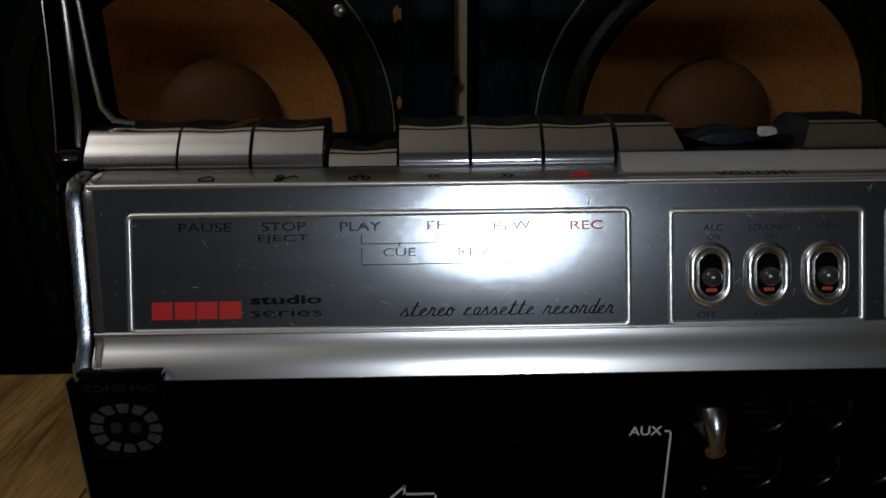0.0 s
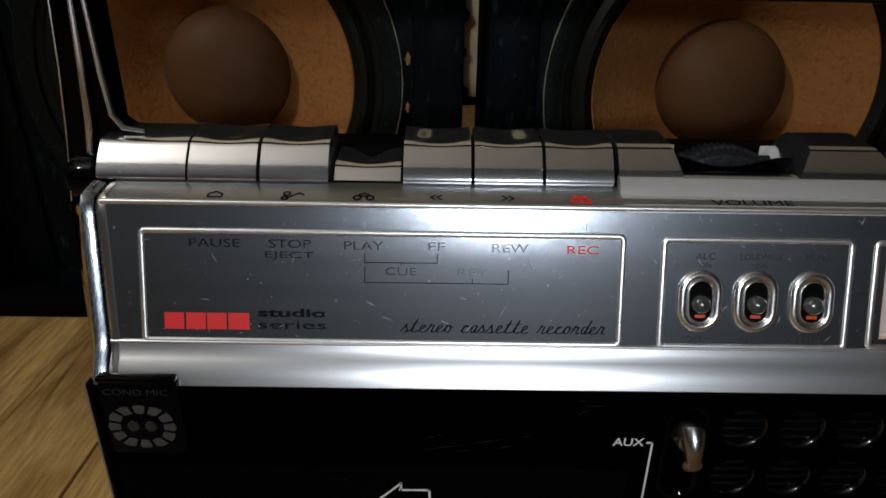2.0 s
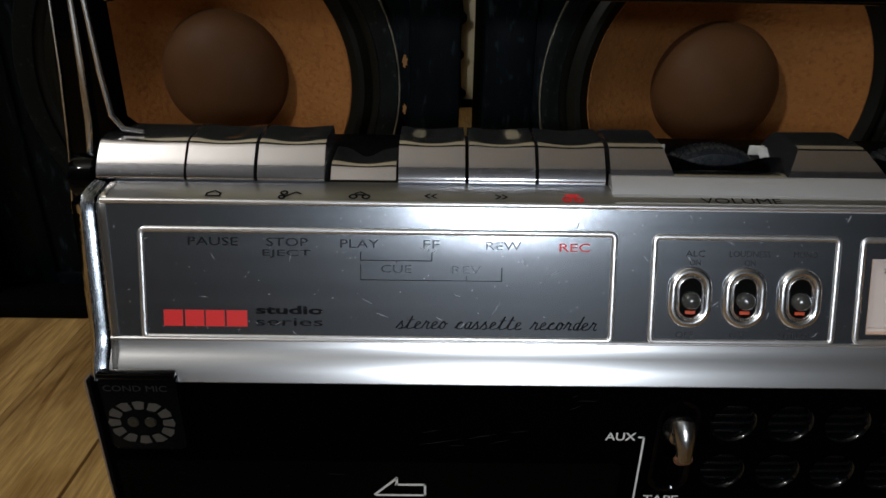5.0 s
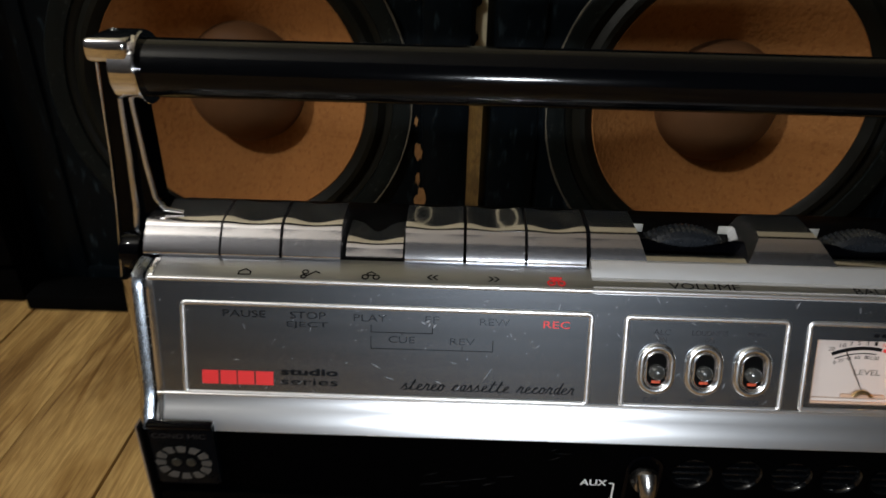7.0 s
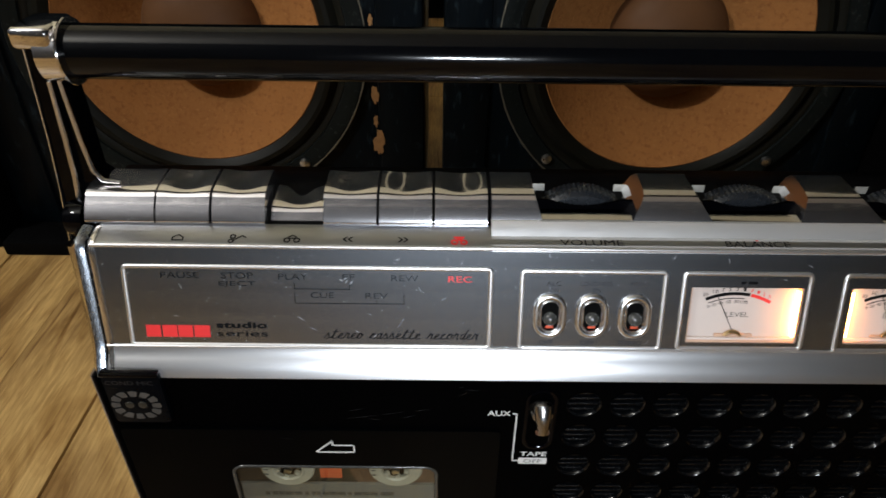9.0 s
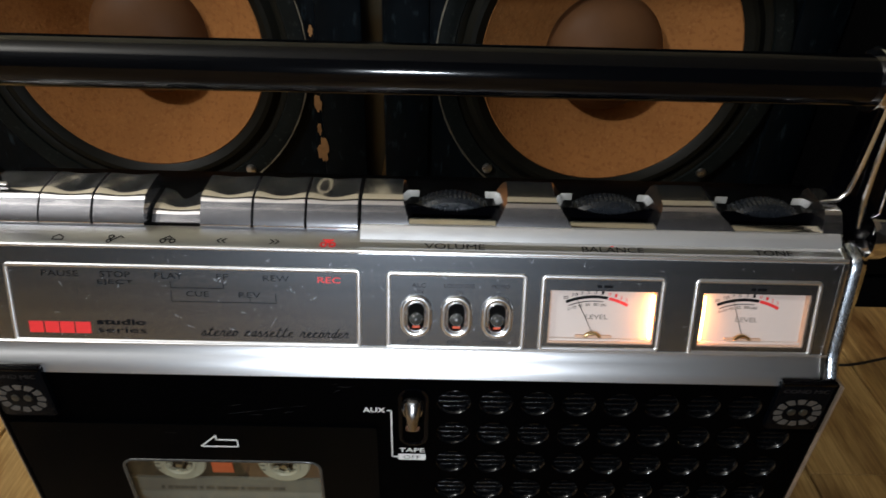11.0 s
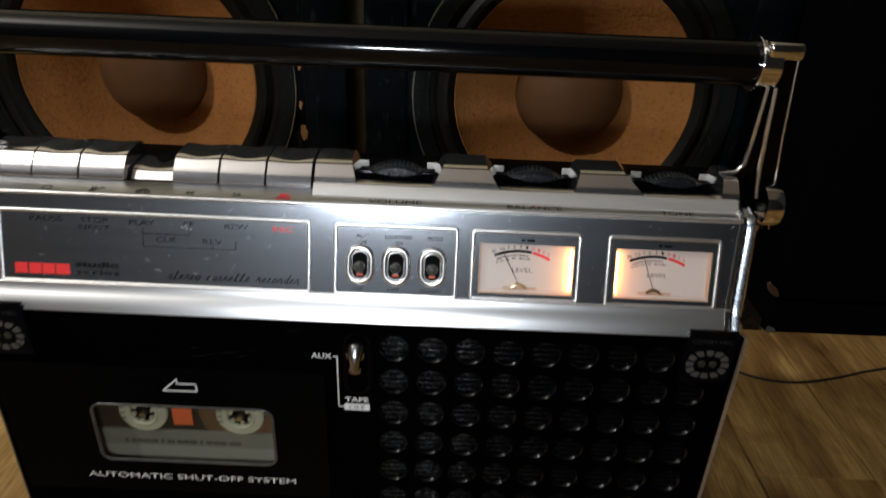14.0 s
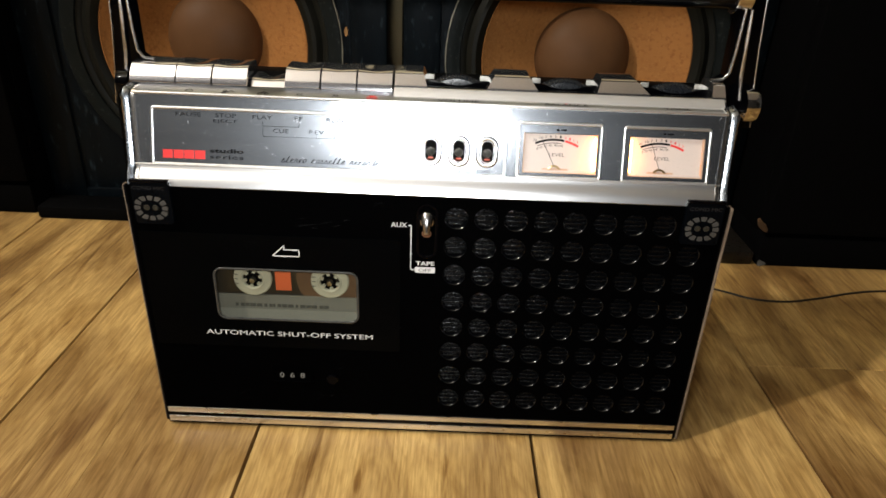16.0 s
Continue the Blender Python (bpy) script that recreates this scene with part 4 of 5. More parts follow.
for (u0, u1), lamp_right in zip(WINDOWS, (True, False)):
    w, h = u1 - u0, WV1 - WV0
    M = P @ Matrix.Translation((u0, WV0, -0.0026))
    meter = rec("level_meter", extrude(round_rect(0.0002, w - 0.0002, 0.0002, h - 0.0002, 0.0003), -0.0008, 0.0, M), CARD, control, "lit level meter with a white scale")
    cu, cv = 0.43 * w, -0.38 * h
    R = 1.2 * h
    rec("black_scale", extrude(arc(cu, cv, R, R + 0.0011, 114, 79), 0.0, 0.0001, M), INK, meter)
    rec("thin_scale", extrude(arc(cu, cv, R - 0.0012, R - 0.0009, 113, 82), 0.0, 0.0001, M), INK, meter)
    rec("red_scale", extrude(arc(cu, cv, R, R + 0.0011, 78, 61), 0.0, 0.0001, M), RED_INK, meter, "red overload arc")
    for s_, a in (("20", 113), ("10", 105.5), ("7", 100), ("5", 95), ("3", 89.5), ("1", 84), ("0", 78.5), ("1", 73.5), ("2", 69), ("3", 64.5)):
        x, y = cu + (R + 0.0022) * math.cos(radians(a)), cv + (R + 0.0022) * math.sin(radians(a))
        words(s_, x - 0.00045 * len(s_), x + 0.00045 * len(s_), min(y, h - 0.0008), 0.0012, M, RED_INK if a < 79 else INK, meter)
    for s_, a in (("0", 114), ("20", 109), ("40", 103), ("60", 96), ("80", 88.5), ("100", 82)):
        x, y = cu + (R - 0.0022) * math.cos(radians(a)), cv + (R - 0.0022) * math.sin(radians(a))
        words(s_, x - 0.0004 * len(s_), x + 0.0004 * len(s_), y, 0.0011, M, INK, meter)
    words("LEVEL", 0.36 * w, 0.57 * w, 0.47 * h, 0.0017, M, MILD_INK, meter)
    ang = radians(117 if lamp_right else 110)
    c, s = math.cos(ang), math.sin(ang)
    pu, pv = cu, 0.18 * h
    rec("needle", sweep([(pu, pv, 0.0012), (pu + 0.0142 * c, pv + 0.0142 * s, 0.0012)], 0.00012, 6, M), INK, meter, "thin black needle")
    rec("pivot_plate", extrude(round_rect(0.27 * w, 0.62 * w, 0.08 * h, 0.13 * h, 0.0003), 0.0004, 0.0010, M), HOUSING, meter)
    rec("pivot", extrude(arc(0.43 * w, 0.03 * h, 0.0026, 0.0036, 150, 30, 12), 0.0010, 0.0018, M, 0.0001), BRASS, meter, "brass pivot")
    e0 = (w - 0.0015, w - 0.0006) if lamp_right else (0.0006, 0.0015)
    rec("bulb", box(e0[0], e0[1], 0.10 * h, 0.92 * h, 0.0006, 0.0019, 0.0002, m=M), BULB, meter, "glowing orange bulb")
    for liner in ((0.0001, 0.0006, 0.0, h), (w - 0.0006, w - 0.0001, 0.0, h), (0.0006, w - 0.0006, 0.0001, 0.0006)):
        rec("liner", box(liner[0], liner[1], liner[2], liner[3], 0.0, 0.0020, m=M), HOUSING, meter)
    rec("rail", box(0.0004, w - 0.0004, 0.0003, 0.0014, 0.0003, 0.0014, 0.0003, m=M), CARD, meter)
    glass = rec("meter_glass", extrude(round_rect(0.0001, w - 0.0001, 0.0001, h - 0.0001, 0.0003), 0.0021, 0.0023, M), GLASS, meter, "clear meter window")
    glass.visible_shadow = False
    rec("dim_print", bars([(u0 + 0.43 * w, u0 + 0.47 * w, WV1 + 0.0013, WV1 + 0.0022), (u0 + 0.49 * w, u0 + 0.57 * w, WV1 + 0.0013, WV1 + 0.0022)], 0.0001, 0.0002, P), INK, control)

# signs on the ledge
LED = Matrix(((1, 0, 0, 0), (0, math.cos(0.21), -math.sin(0.21), 0.0190), (0, math.sin(0.21), math.cos(0.21), 0.19795), (0, 0, 0, 1)))
LED2 = Matrix(((1, 0, 0, 0), (0, math.cos(0.19), -math.sin(0.19), 0.0190), (0, math.sin(0.19), math.cos(0.19), 0.1979), (0, 0, 0, 1)))
words("VOLUME", 0.0115, 0.0320, -0.0004, 0.0026, LED2, INK, control, lift=0.0001)
words("BALANCE", 0.0650, 0.0860, -0.0004, 0.0026, LED2, INK, control, lift=0.0001)
words("TONE", 0.1240, 0.1370, -0.0004, 0.0026, LED2, INK, control, lift=0.0001)
words("\u00ab", -0.0588, -0.0552, 0, 0.0022, LED, INK, control, lift=0.0001)
words("\u00bb", -0.0410, -0.0374, 0, 0.0022, LED, INK, control, lift=0.0001)


def strokes(lines, t, m):
    bm = bmesh.new()
    for a, b in lines:
        a, b = Vector(a), Vector(b)
        d = (b - a).normalized() * t
        n2 = Vector((-d.y, d.x))
        extrude([tuple(a - n2 - d), tuple(b - n2 + d), tuple(b + n2 + d), tuple(a + n2 - d)], 0.00004, 0.0001, bm=bm)
    bm.transform(m)
    return bm


def loop_lines(cx, cy, r, n=10):
    c = circle(cx, cy, r, n)
    return list(zip(c, c[1:] + c[:1]))


S = 0.00022
rec("pause_sign", strokes([((-0.1135, -0.0010), (-0.1101, -0.0010)), ((-0.1101, -0.0010), (-0.1101, 0.0002)), ((-0.1135, -0.0010), (-0.1135, 0.0002)), ((-0.1135, 0.0002), (-0.1118, 0.0014)), ((-0.1101, 0.0002), (-0.1118, 0.0014))], S, LED), INK, control)
rec("stop_sign", strokes(loop_lines(-0.0942, 0.0008, 0.0008) + loop_lines(-0.0945, -0.0012, 0.0007) + [((-0.0936, -0.0008), (-0.0912, 0.0012)), ((-0.0912, 0.0012), (-0.0900, 0.0004))], S, LED), INK, control)
rec("play_sign", strokes(loop_lines(-0.0766, -0.0006, 0.0009) + loop_lines(-0.0734, -0.0006, 0.0009) + [((-0.0758, 0.0002), (-0.0742, 0.0002)), ((-0.0762, 0.0008), (-0.0750, 0.0016)), ((-0.0738, 0.0008), (-0.0750, 0.0016))], S, LED), INK, control)
rec("record_sign", strokes(loop_lines(-0.0226, -0.0008, 0.0009) + loop_lines(-0.0196, -0.0008, 0.0009) + [((-0.0220, -0.0002), (-0.0196, 0.0014)), ((-0.0202, -0.0002), (-0.0226, 0.0014)), ((-0.0218, 0.0014), (-0.0204, 0.0014))], 0.0003, LED), RED_INK, control, "red record sign")
rec("balance_dot", extrude(circle(0.0755, 0.0014, 0.0005, 10), 0.00004, 0.0001, LED2), RED_INK, control)


# ---- piano keys ----
def key_profile(dip):
    """Front foot, rounded front, top and back; dip hollows the finger rest."""
    return [(0.0270, 0.1984), (0.0256, 0.1990), (0.0247, 0.1996), (0.0246, 0.2002), (0.0249, 0.2010), (0.0255, 0.2022), (0.0265, 0.2036), (0.0279, 0.2053), (0.0295, 0.2069), (0.0300, 0.2076 - 0.05 * dip), (0.0316, 0.2084 - 0.2 * dip), (0.0345, 0.2088 - 0.6 * dip),
            (0.0385, 0.2090 - dip), (0.0425, 0.2092 - 0.8 * dip), (0.0452, 0.2090 - 0.5 * dip), (0.0468, 0.2074 - 0.5 * dip), (0.0470, 0.1975)]


def key_mesh(x0, x1, depth, n=14):
    loops = []
    for i in range(n + 1):
        f = i / n
        dip = depth * math.sin(math.pi * f) ** 2
        loops.append([(x0 + (x1 - x0) * f, y, z) for y, z in key_profile(dip)])
    bm = rings(loops)
    for loop in (loops[0], loops[-1]):
        bm.faces.new([bm.verts.new(q) for q in loop])
    return bm


for i in range(6):
    x0 = -0.1203 + 0.01825 * i
    bm = key_mesh(x0, x0 + 0.0173, 0.0013)
    if i == 2:
        bm.transform(Matrix.Translation((0, 0.0012, -0.0062)))
    rec("piano_key", bm, KEY_CHROME, label="chrome piano key, pressed down" if i == 2 else "chrome piano key")
rec("key_block", key_mesh(-0.1435, -0.1210, 0.0005), KEY_CHROME, label="chrome shoulder beside the keys")
rec("key_bed", box(-0.1208, -0.0110, 0.0262, 0.0500, 0.1900, 0.1985), BLACK_HOLE)


# dust and pits on the bright metal
rnd = random.Random(17)
bm = bmesh.new()
front = key_profile(0.0)[4:9]
for k in range(150):
    x = rnd.uniform(-0.142, -0.0115) if k < 90 else rnd.uniform(-0.009, 0.150)
    if -0.0842 < x < -0.0655 or any(c - 0.0175 < x < c + 0.0175 for c in (0.0210, 0.0768, 0.1338)):
        continue
    i, f = rnd.randrange(4), rnd.random()
    y, z = (front[i][j] * (1 - f) + front[i + 1][j] * f for j in (0, 1))
    d = (Vector(front[i + 1]) - Vector(front[i])).normalized()
    r = rnd.choice((0.00006, 0.00008, 0.0001, 0.00014))
    M = Matrix(((1, 0, 0, x), (0, d.x, -d.y, y), (0, d.y, d.x, z), (0, 0, 0, 1)))
    lo = [bm.verts.new(M @ Vector((u, v, -0.0001))) for u, v in circle(0, 0, r, 6)]
    hi = [bm.verts.new(M @ Vector((u, v, 0.0001))) for u, v in circle(0, 0, r * 0.8, 6)]
    bm.faces.new(hi)
    for j in range(6):
        bm.faces.new((lo[j], lo[(j + 1) % 6], hi[(j + 1) % 6], hi[j]))
tagged(rec("dust", bm, SCRATCH), "white dust specks on the chrome", kind="stuff")


# chrome bridge with three notches for the thumbwheels
def bridge(b0, b1, t0, t1):
    """A stretch of the bridge that narrows or widens from foot to top."""
    prof = key_profile(0.0)
    bm = bmesh.new()
    la, lb = [], []
    for y, z in prof:
        f = (z - 0.2020) / 0.0070
        la.append(bm.verts.new((b0 + (t0 - b0) * f, y, z)))
        lb.append(bm.verts.new((b1 + (t1 - b1) * f, y, z)))
    n = len(prof)
    for i in range(n):
        bm.faces.new((la[i], la[(i + 1) % n], lb[(i + 1) % n], lb[i]))
    bm.faces.new(la)
    bm.faces.new(lb[::-1])
    return bm


for b0, b1, t0, t1 in ((-0.0104, 0.0062, -0.0104, 0.0035), (0.0358, 0.0622, 0.0402, 0.0568), (0.0912, 0.1188, 0.0942, 0.1110), (0.1490, 0.1560, 0.1505, 0.1560)):
    rec("bridge_block", bridge(b0, b1, t0, t1), KEY_CHROME, label="chrome block between the thumbwheels")
BASE = [(0.0243, 0.1975), (0.0238, 0.1990), (0.0239, 0.2000), (0.0243, 0.2008), (0.0250, 0.2016), (0.0260, 0.2021), (0.0300, 0.2022), (0.0300, 0.1985), (0.0500, 0.1985), (0.0500, 0.1975)]
rec("bridge_base", extrude(BASE, -0.0104, 0.1560, AXIS_X), SPECKLED, label="pitted chrome strip under the thumbwheels")
for cx in (0.0210, 0.0768, 0.1338):
    M = Matrix.Translation((cx, 0.0392, 0.1858)) @ FRONT
    n = 150
    loops = []
    for r, w in ((0.0100, 0.0034), (0.0170, 0.0034), (0.0190, 0.0030), (0.0202, 0.0016), (0.0206, 0.0010), (0.0206, -0.0040), (0.0198, -0.0046)):
        loops.append([((r - (0.0005 if (k % 2 and r > 0.0200) else 0)) * math.cos(2 * math.pi * k / n), (r - (0.0005 if (k % 2 and r > 0.0200) else 0)) * math.sin(2 * math.pi * k / n), w) for k in range(n)])
    rec("thumbwheel", rings(loops, M), THUMB, label="black knurled thumbwheel")
    scoop = [(cx - 0.0170 + 0.034 * k / 16, 0.2046 - 0.0026 * max(0.0, 1 - ((k - 8) / 5.6) ** 2)) for k in range(17)]
    rec("wheel_fascia", extrude([(cx + 0.0170, 0.1985), (cx - 0.0170, 0.1985)][::-1] + scoop[::-1], -0.0350, -0.0338, FRONT), BLACK_GLOSS, label="black fascia scooped below the thumbwheel")
    for s in (-1, 1):
        rec("notch_wall", box(cx + s * 0.0142 - 0.0022, cx + s * 0.0142 + 0.0022, 0.0440, 0.0444, 0.1985, 0.2052, 0.0001), PALE_METAL, label="pale metal behind the thumbwheel")

# ---- carrying handle ----
HY, HZ, HR = 0.040, 0.2515, 0.0082
grip = rec("handle_grip", sweep([(-0.1400, HY, HZ), (-0.1395, HY, HZ), (0.1555, HY, HZ), (0.1560, HY, HZ)], [0.0075, HR, HR, 0.0075], 32), GRIP, label="glossy black tubular grip")
for s in (-1, 1):
    def X(d):
        return MIDX + s * d
    TURN = Euler((0, radians(90), 0)).to_matrix().to_4x4()
    lo, hi = sorted((X(0.1470), X(0.1543)))
    rec("handle_collar", lathe([(0.0001, lo), (0.0088, lo), (0.0093, lo + 0.0005), (0.0093, hi - 0.0005), (0.0088, hi), (0.0001, hi)], 32, Matrix.Translation((0, HY, HZ)) @ TURN), CHROME, label="chrome collar")
    rec("grip_flange", lathe([(0.0080, X(0.1462)), (0.0100, X(0.1462)), (0.0102, X(0.1466)), (0.0100, X(0.1471)), (0.0080, X(0.1471))], 32, Matrix.Translation((0, HY, HZ)) @ TURN), CHROME, label="thin chrome flange at the end of the grip")
    lo, hi = sorted((X(0.1480), X(0.1612 if s > 0 else 0.1600)))
    rec("handle_cap", box(lo, hi, HY - 0.0085, HY + 0.0085, HZ + 0.0028, HZ + 0.0092, 0.0016, 3), CHROME, label="square chrome cap over the collar")
    o = 0.0 if s > 0 else -0.0022
    arm = [(X(0.1500), 0.2440), (X(0.1606 + o), 0.2540), (X(0.1630 + o), 0.2250), (X(0.1672 + o), 0.1850), (X(0.1570), 0.1850), (X(0.1540), 0.2010), (X(0.1450), 0.2070), (X(0.1500), 0.2110)]
    rec("handle_arm", extrude(arm if s > 0 else arm[::-1], -0.0450, -0.0360, FRONT, 0.0), BLACK_GLOSS, label="black-backed handle arm")
    d = 0.0012 if s > 0 else 0.0
    rec("arm_rib", sweep([(X(0.1510 + d), 0.0350, 0.2450), (X(0.1504 + d), 0.0350, 0.2240), (X(0.1494 + d), 0.0350, 0.2135), (X(0.1468 + d), 0.0345, 0.2102), (X(0.1415), 0.0345, 0.2094)], [q * (1.0 if s > 0 else 0.95) for q in (0.0007, 0.0008, 0.0009, 0.0009, 0.0006)], 10), SATIN, label="chrome rib")
    rec("arm_rib", sweep([(X(0.1538 + d), 0.0345, 0.2440), (X(0.1546 + d), 0.0345, 0.2270), (X(0.1556 + d), 0.0345, 0.2120), (X(0.1568 + d), 0.0330, 0.2000)], [q * (1.0 if s > 0 else 0.9) for q in (0.0008, 0.0010, 0.0011, 0.0009)], 10), SATIN, label="chrome rib")
    rec("arm_rim", sweep([(X(0.1608 + o), 0.0355, 0.2560), (X(0.1630 + o), 0.0355, 0.2250), (X(0.1652 + o), 0.0355, 0.2050), (X(0.1672 + o), 0.0340, 0.1860)], 0.0004 if s > 0 else 0.0003, 8), SATIN, label="thin rim of the arm")
    # left disc is shrunk and blackened in place of the dark that hides it
    k = 0.78 if s > 0 else 0.55
    rec("pivot_disc", lathe([(0.0001, 0.0055 * k), (0.0080 * k, 0.0045 * k), (0.0100 * k, 0.0036 * k), (0.0106 * k, 0.0018 * k), (0.0106 * k, -0.004)], 32,
                            Matrix.Translation((X(0.1622 if s > 0 else 0.1570), 0.030, 0.1985)) @ Euler((0, radians(90 * s), 0)).to_matrix().to_4x4()), CHROME if s > 0 else BLACK_GLOSS, label="round pivot disc")

# ---- loudspeakers behind ----
def plate_with_hole(x0, x1, z0, z1, cx, cz, r, y, n=64):
    angles = sorted([2 * math.pi * i / n for i in range(n)] + [math.atan2(z - cz, x - cx) % (2 * math.pi) for x in (x0, x1) for z in (z0, z1)])
    bm = bmesh.new()
    o, c, d = [], [], []
    for a in angles:
        ca, sa = math.cos(a), math.sin(a)
        k = min([((x1 if ca > 0 else x0) - cx) / ca if abs(ca) > 1e-9 else 1e9, ((z1 if sa > 0 else z0) - cz) / sa if abs(sa) > 1e-9 else 1e9])
        o.append(bm.verts.new((cx + k * ca, y, cz + k * sa)))
        c.append(bm.verts.new((cx + r * ca, y, cz + r * sa)))
        d.append(bm.verts.new((cx + r * ca, y + 0.018, cz + r * sa)))
    m = len(angles)
    for i in range(m):
        j = (i + 1) % m
        bm.faces.new((o[i], o[j], c[j], c[i]))
        bm.faces.new((c[i], c[j], d[j], d[i]))
    return bm


def loudspeaker(x0, x1, cx, cz, y, deep, lip, chips, label):
    top = 0.46
    ob = group("loudspeaker", ((x0 + x1) / 2, y + deep / 2, 0), label, "loudspeaker", "loudspeakers behind the recorder")
    B = Matrix.Translation(-ob.location)

    def sp(name, bm, mat, parent=None, text="", smooth=True):
        bm.transform(B)
        return part(name, bm, mat, parent or ob, text, smooth)

    sp("baffle", plate_with_hole(x0 + 0.034, x1 - 0.034, 0.020, top - 0.03, cx, cz, 0.119, y + 0.003), CABINET, text="black painted baffle", smooth=False)
    for a, b in ((x0, x0 + 0.034), (x1 - 0.034, x1)):
        sp("side_panel", box(a, b, y, y + deep, 0.0, top, 0.002), CABINET, text="scuffed black side panel")
    sp("top_panel", box(x0 + 0.034, x1 - 0.034, y, y + deep, top - 0.03, top, 0.001), CABINET)
    sp("bottom_panel", box(x0 + 0.034, x1 - 0.034, y - 0.001, y + deep, 0.0, 0.020, 0.001), CABINET)
    sp("back_panel", box(x0 + 0.034, x1 - 0.034, y + deep - 0.02, y + deep, 0.020, top - 0.03), CABINET)
    # left plinth takes the near-black of its shade, right one the paler lit colour
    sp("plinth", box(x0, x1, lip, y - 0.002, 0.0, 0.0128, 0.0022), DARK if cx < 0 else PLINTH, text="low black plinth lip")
    W = Matrix(((1, 0, 0, cx), (0, 0, -1, y + 0.003), (0, 1, 0, cz), (0, 0, 0, 1)))
    woofer = sp("woofer", lathe([(0.1290, 0.0), (0.1290, 0.0030), (0.1275, 0.0042), (0.1220, 0.0042), (0.1195, 0.0034), (0.1160, 0.0030), (0.1150, 0.0), (0.1150, -0.010)], 96, W), RING, text="woofer in a dark metal frame")
    # pale edge drawn only on the arc that catches light; the rest stays dark
    a0 = -70 if cx < 0 else 95
    sp("frame_edge", sweep([(0.1288 * math.cos(radians(a0 + 5 * k)), 0.1288 * math.sin(radians(a0 + 5 * k)), 0.0038) for k in range(32)], [0.0003 + 0.0005 * abs(math.sin(1.9 * k)) for k in range(32)], 6, W), EDGE, woofer, "bare edge of the frame, pale only along its lit arc")
    sp("surround", lathe([(0.1165, 0.0006), (0.1150, 0.0014), (0.1120, 0.0010), (0.1100, -0.0005), (0.1080, 0.0012), (0.1050, 0.0034), (0.1015, 0.0034), (0.0985, 0.0012), (0.0958, -0.0012), (0.0935, -0.004)], 96, W), RUBBER, woofer, "black rubber roll surround")
    sp("cone", lathe([(0.0962, -0.0014), (0.0950, -0.0008), (0.0935, -0.0024), (0.0800, -0.0100), (0.0640, -0.0190), (0.0500, -0.0275), (0.0430, -0.0315), (0.0380, -0.0330), (0.0001, -0.0335)], 96, W), CONE, woofer, "orange-brown paper cone")
    sp("dust_cap", lathe([(0.0460, -0.0300), (0.0450, -0.0272), (0.0438, -0.0245)] + [(0.0438 * math.cos(a), -0.0245 + 0.0265 * math.sin(a)) for a in [0.12 * k for k in range(1, 13)]] + [(0.0001, 0.0020)], 64, W @ Matrix.Translation((0.0025, 0.0, -0.003) if cx < 0 else (0.0010, -0.002, -0.003))), CAP, woofer, "smooth brown dust cap")
    for a in ((38, 128, 308) if cx < 0 else (45, 135, 225, 315)):
        u, v = 0.1218 * math.cos(radians(a)), 0.1218 * math.sin(radians(a))
        sp("screw", lathe([(0.0042, 0.0036), (0.0038, 0.0056), (0.0022, 0.0064), (0.0001, 0.0066)], 14, W @ Matrix.Translation((u, v, 0))), STEEL, woofer, "steel screw")
    rnd = random.Random(5)
    for px, pz, pw, ph in chips:
        out = []
        for k in range(17):
            a = 2 * math.pi * k / 17
            q = 0.62 + 0.55 * rnd.random()
            out.append((px + pw / 2 * q * math.cos(a), pz + ph / 2 * q * math.sin(a)))
        sp("chipped_patch", extrude(out, 0.0002, 0.0006, FRONT @ Matrix.Translation((0, 0, -y + 0.0002))), CHIP, text="chip of bare chipboard in the black paint")
    return ob


loudspeaker(-0.380, -0.041, -0.2105, 0.1655, 0.318, 0.20, 0.283, [(-0.0755, 0.087, 0.009, 0.022), (-0.0775, 0.106, 0.004, 0.010), (-0.0772, 0.126, 0.007, 0.014), (-0.0785, 0.150, 0.003, 0.008), (-0.0780, 0.182, 0.004, 0.008), (-0.078, 0.238, 0.007, 0.010)],
            "scuffed black loudspeaker with orange cone and chipped edge")
loudspeaker(-0.026, 0.303, 0.1415, 0.1645, 0.312, 0.128, 0.241, [], "scuffed black loudspeaker with orange cone behind the recorder")


# a black board against the wall, seen through the gap between the loudspeakers
edge = [(-0.019, 0.0), (-0.019, 0.014), (-0.011, 0.020), (-0.010, 0.026), (-0.018, 0.032), (-0.020, 0.078), (-0.015, 0.083), (-0.015, 0.089), (-0.020, 0.094), (-0.020, 0.132), (-0.012, 0.138), (-0.011, 0.146), (-0.017, 0.152), (-0.020, 0.176), (-0.017, 0.181), (-0.020, 0.186), (-0.020, 0.44)]
board = link_mesh("black_board", extrude([(-0.34, 0.44), (-0.34, 0.0)] + edge, 0.0, 0.012, FRONT @ Matrix.Translation((0, 0, -Y1 + 0.0005))), DARK, False)
tagged(board, "black board with a ragged edge standing against the cream wall", "board")
# low near-black strip along the foot of the wall
tagged(link_mesh("baseboard", box(-0.018, 0.60, Y1 - 0.006, Y1 - 0.0005, 0.0, 0.013, 0.001), DARK), "low black strip at the foot of the cream wall", "baseboard", kind="structure")

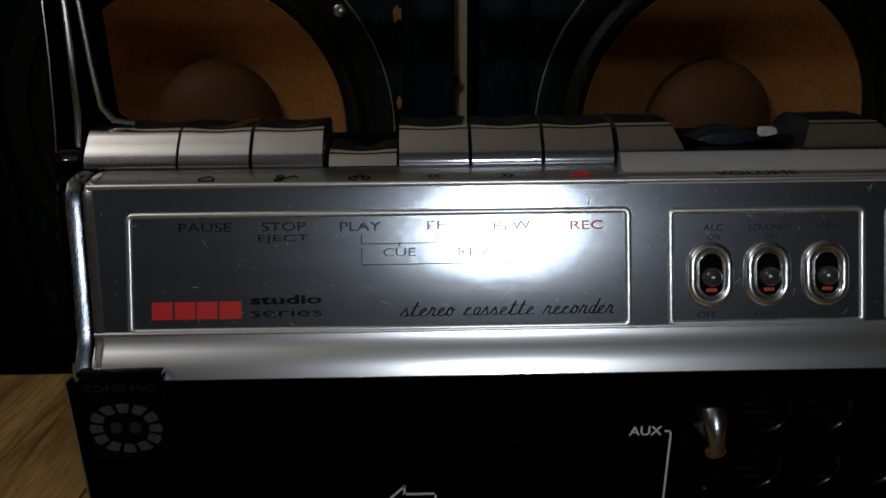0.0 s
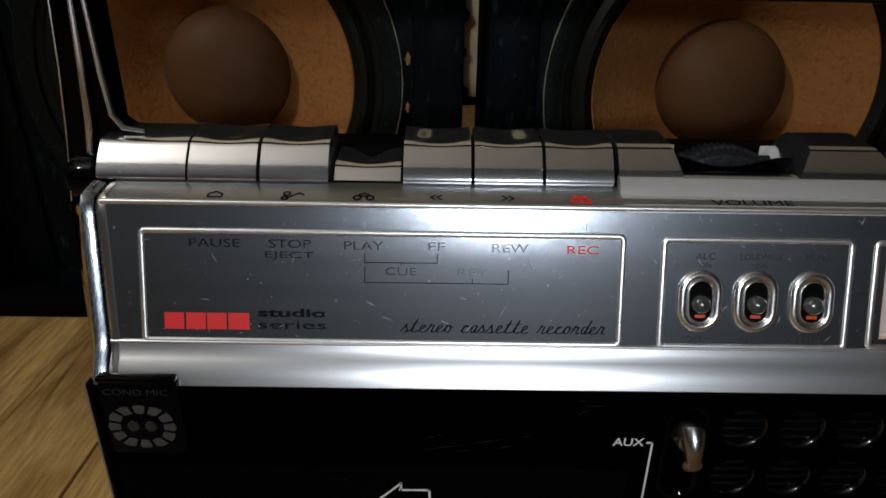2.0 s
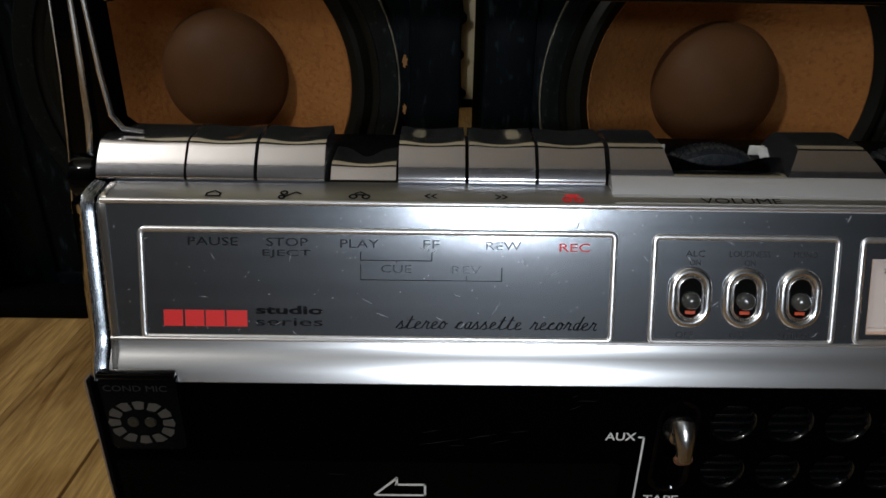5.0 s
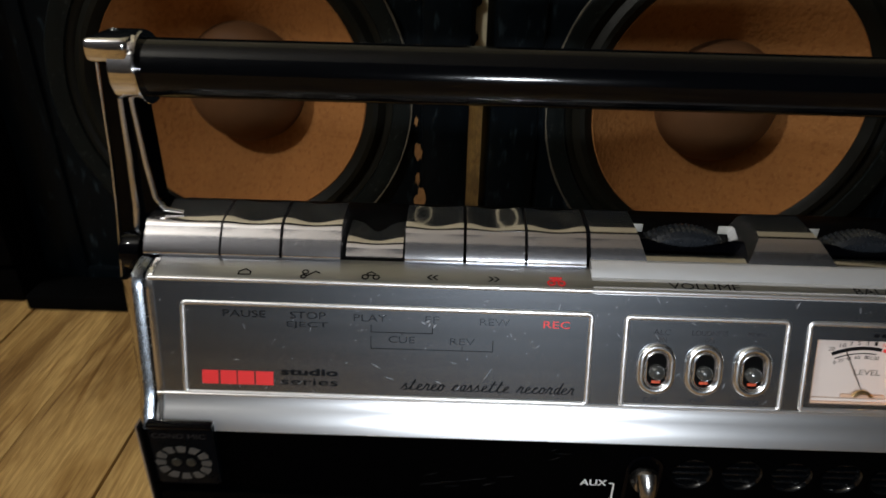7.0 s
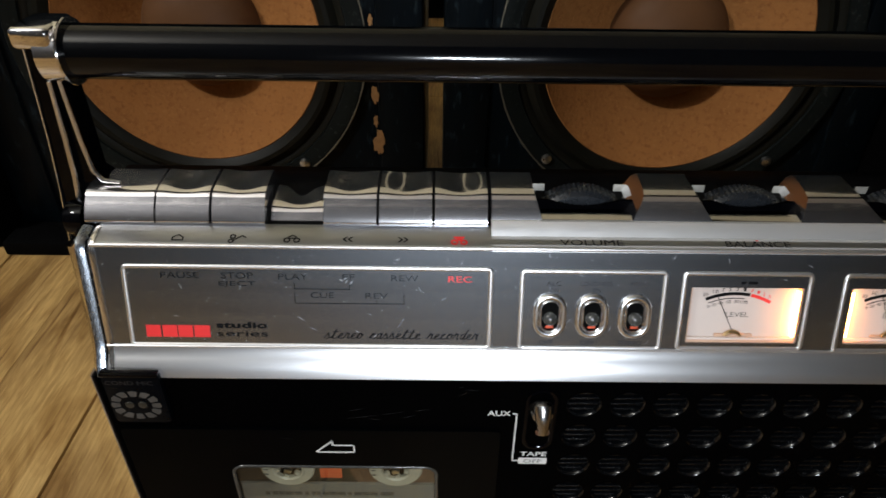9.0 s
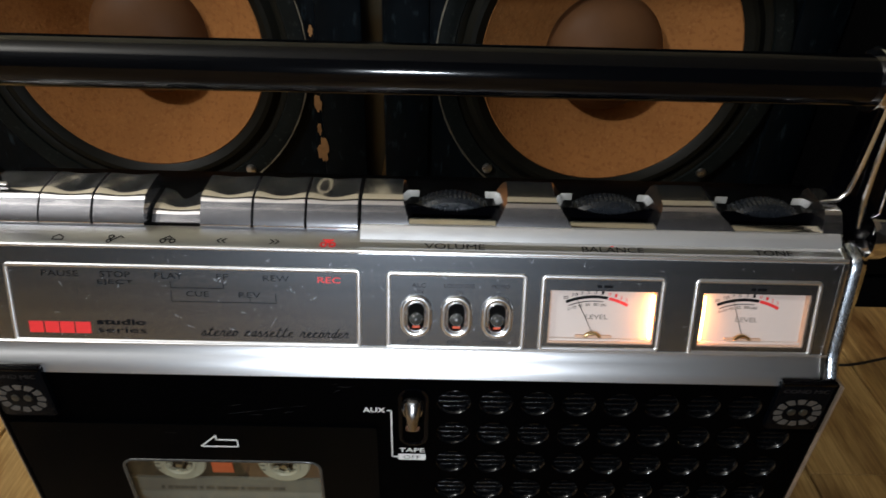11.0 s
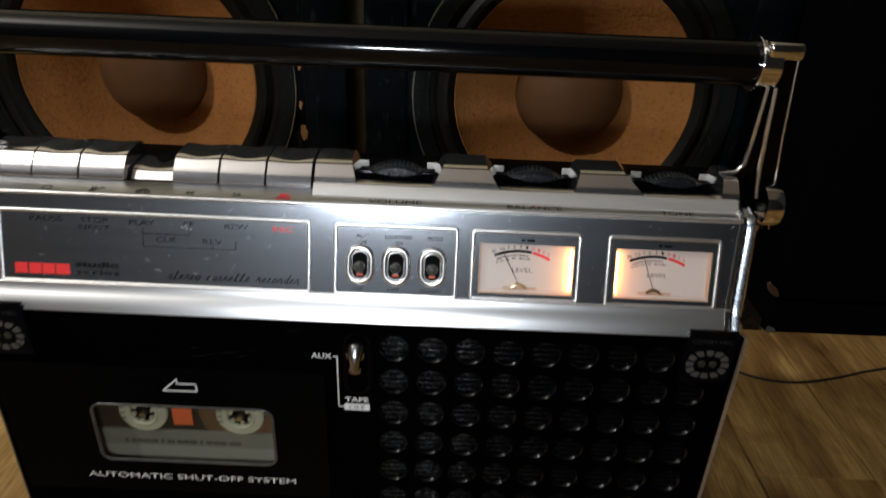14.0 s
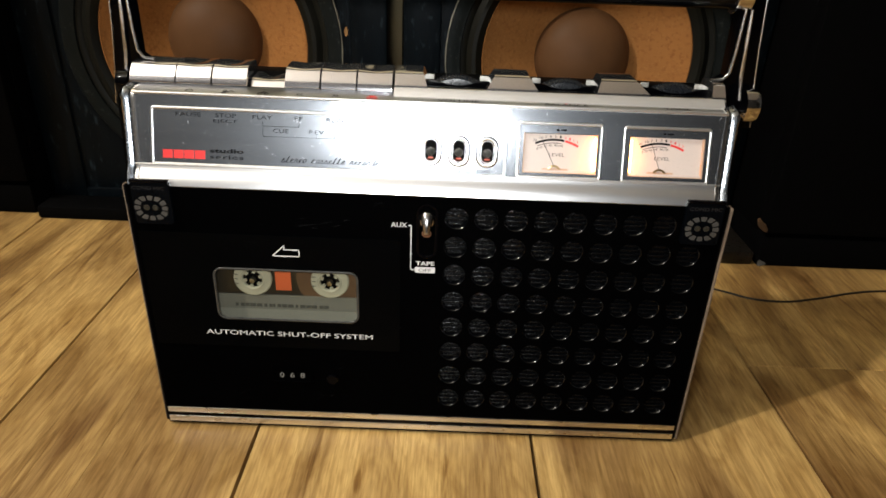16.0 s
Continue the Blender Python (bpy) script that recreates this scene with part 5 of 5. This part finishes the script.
# ---- furniture at either side, deep shade put into its near-black colour ----
def dark_box(x0, x1, y0, y1, z1, label):
    ob = group("black_cabinet", ((x0 + x1) / 2, (y0 + y1) / 2, 0), label, "cabinet", "dark cabinets")
    m = Matrix.Translation(-ob.location)
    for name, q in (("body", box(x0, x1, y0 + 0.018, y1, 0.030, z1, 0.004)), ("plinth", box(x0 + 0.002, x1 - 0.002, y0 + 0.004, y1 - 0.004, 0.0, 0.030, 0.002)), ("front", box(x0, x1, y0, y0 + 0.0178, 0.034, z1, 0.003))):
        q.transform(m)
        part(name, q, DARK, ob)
    return ob


dark_box(-0.86, -0.386, 0.290, 0.60, 0.48, "black cabinet side on the oak floor, deep shade put into its colour")
right_box = dark_box(0.3045, 0.80, 0.236, 0.60, 0.48, "black cabinet side on the oak floor, deep shade put into its colour")

bm = extrude([(0.2945, 0.0480), (0.2965, 0.0495), (0.2990, 0.0465), (0.3030, 0.0440), (0.3060, 0.0385), (0.3055, 0.0362), (0.3020, 0.0372), (0.2985, 0.0400), (0.2960, 0.0430)], 0.0, 0.0016, FRONT @ Matrix.Translation((0, 0, -0.2362)), 0.0003)
bm.transform(Matrix.Translation(-right_box.location))
part("torn_veneer", bm, DULL_CHIP, right_box, "torn flap of bare brown veneer")

bm = extrude([(0.3070, 0.0005), (0.3068, 0.0045), (0.3085, 0.0068), (0.3105, 0.0050), (0.3130, 0.0046), (0.3150, 0.0022), (0.3120, 0.0010), (0.3095, 0.0003)], 0.0, 0.0006, FRONT @ Matrix.Translation((0, 0, -0.2398)))
bm.transform(Matrix.Translation(-right_box.location))
part("scuffed_corner", bm, SCUFF, right_box, "pale scuffed corner")

# cables on the floor
def cable(name, pts, r, label):
    fine = []
    for i in range(len(pts) - 1):
        p = [Vector(pts[max(0, min(len(pts) - 1, i + j))]) for j in (-1, 0, 1, 2)]
        for k in range(6):
            f = k / 6
            fine.append(0.5 * ((2 * p[1]) + (p[2] - p[0]) * f + (2 * p[0] - 5 * p[1] + 4 * p[2] - p[3]) * f * f + (3 * p[1] - p[0] - 3 * p[2] + p[3]) * f ** 3))
    fine.append(Vector(pts[-1]))
    tagged(link_mesh(name, sweep(fine, r, 8), CABLE), label, "cable")


cable("thin_cable", [(0.16, 0.205, 0.001), (0.215, 0.206, 0.001), (0.253, 0.190, 0.001), (0.277, 0.177, 0.001), (0.304, 0.174, 0.001), (0.334, 0.181, 0.001), (0.370, 0.193, 0.001), (0.403, 0.199, 0.001), (0.50, 0.206, 0.001)], 0.0009,
      "thin dark cable lying on the oak floor")

# ---- oak planks ----
SEAMS = [-0.376, -0.309, -0.243, -0.175, -0.090, 0.0745, 0.238, 0.310, 0.470]
while SEAMS[0] > X0:
    SEAMS.insert(0, SEAMS[0] - 0.163)
while SEAMS[-1] < X1:
    SEAMS.append(SEAMS[-1] + 0.163)
FAINT = (-0.309, -0.175)             # tight seams between the strips of one board
BOARD = {}
for k, (x, nxt) in enumerate(zip(SEAMS, SEAMS[1:])):
    w = (round(nxt - x, 4), 0.00008 if x in FAINT else 0.0009, 0.00008 if nxt in FAINT else 0.0009)
    if w not in BOARD:
        bm = box(w[1], w[0] - w[2], 0.0001, 1.1999, -0.012, 0.0, 0.0006 if w[1] == w[2] else 0.0002, 1)
        BOARD[w] = bpy.data.meshes.new("plank")
        bm.to_mesh(BOARD[w])
        bm.free()
        BOARD[w].materials.append(OAK)
    y = 0.083 if 0.2 < x < 0.4 else -0.50 - 0.07 * (k % 3) if abs(x) < 0.6 else (k * 0.437) % 1.2
    while y > Y0:
        y -= 1.2
    while y < Y1:
        ob = new("plank", BOARD[w])
        ob.parent = floor
        ob.location = (x, y, 0)
        y += 1.2
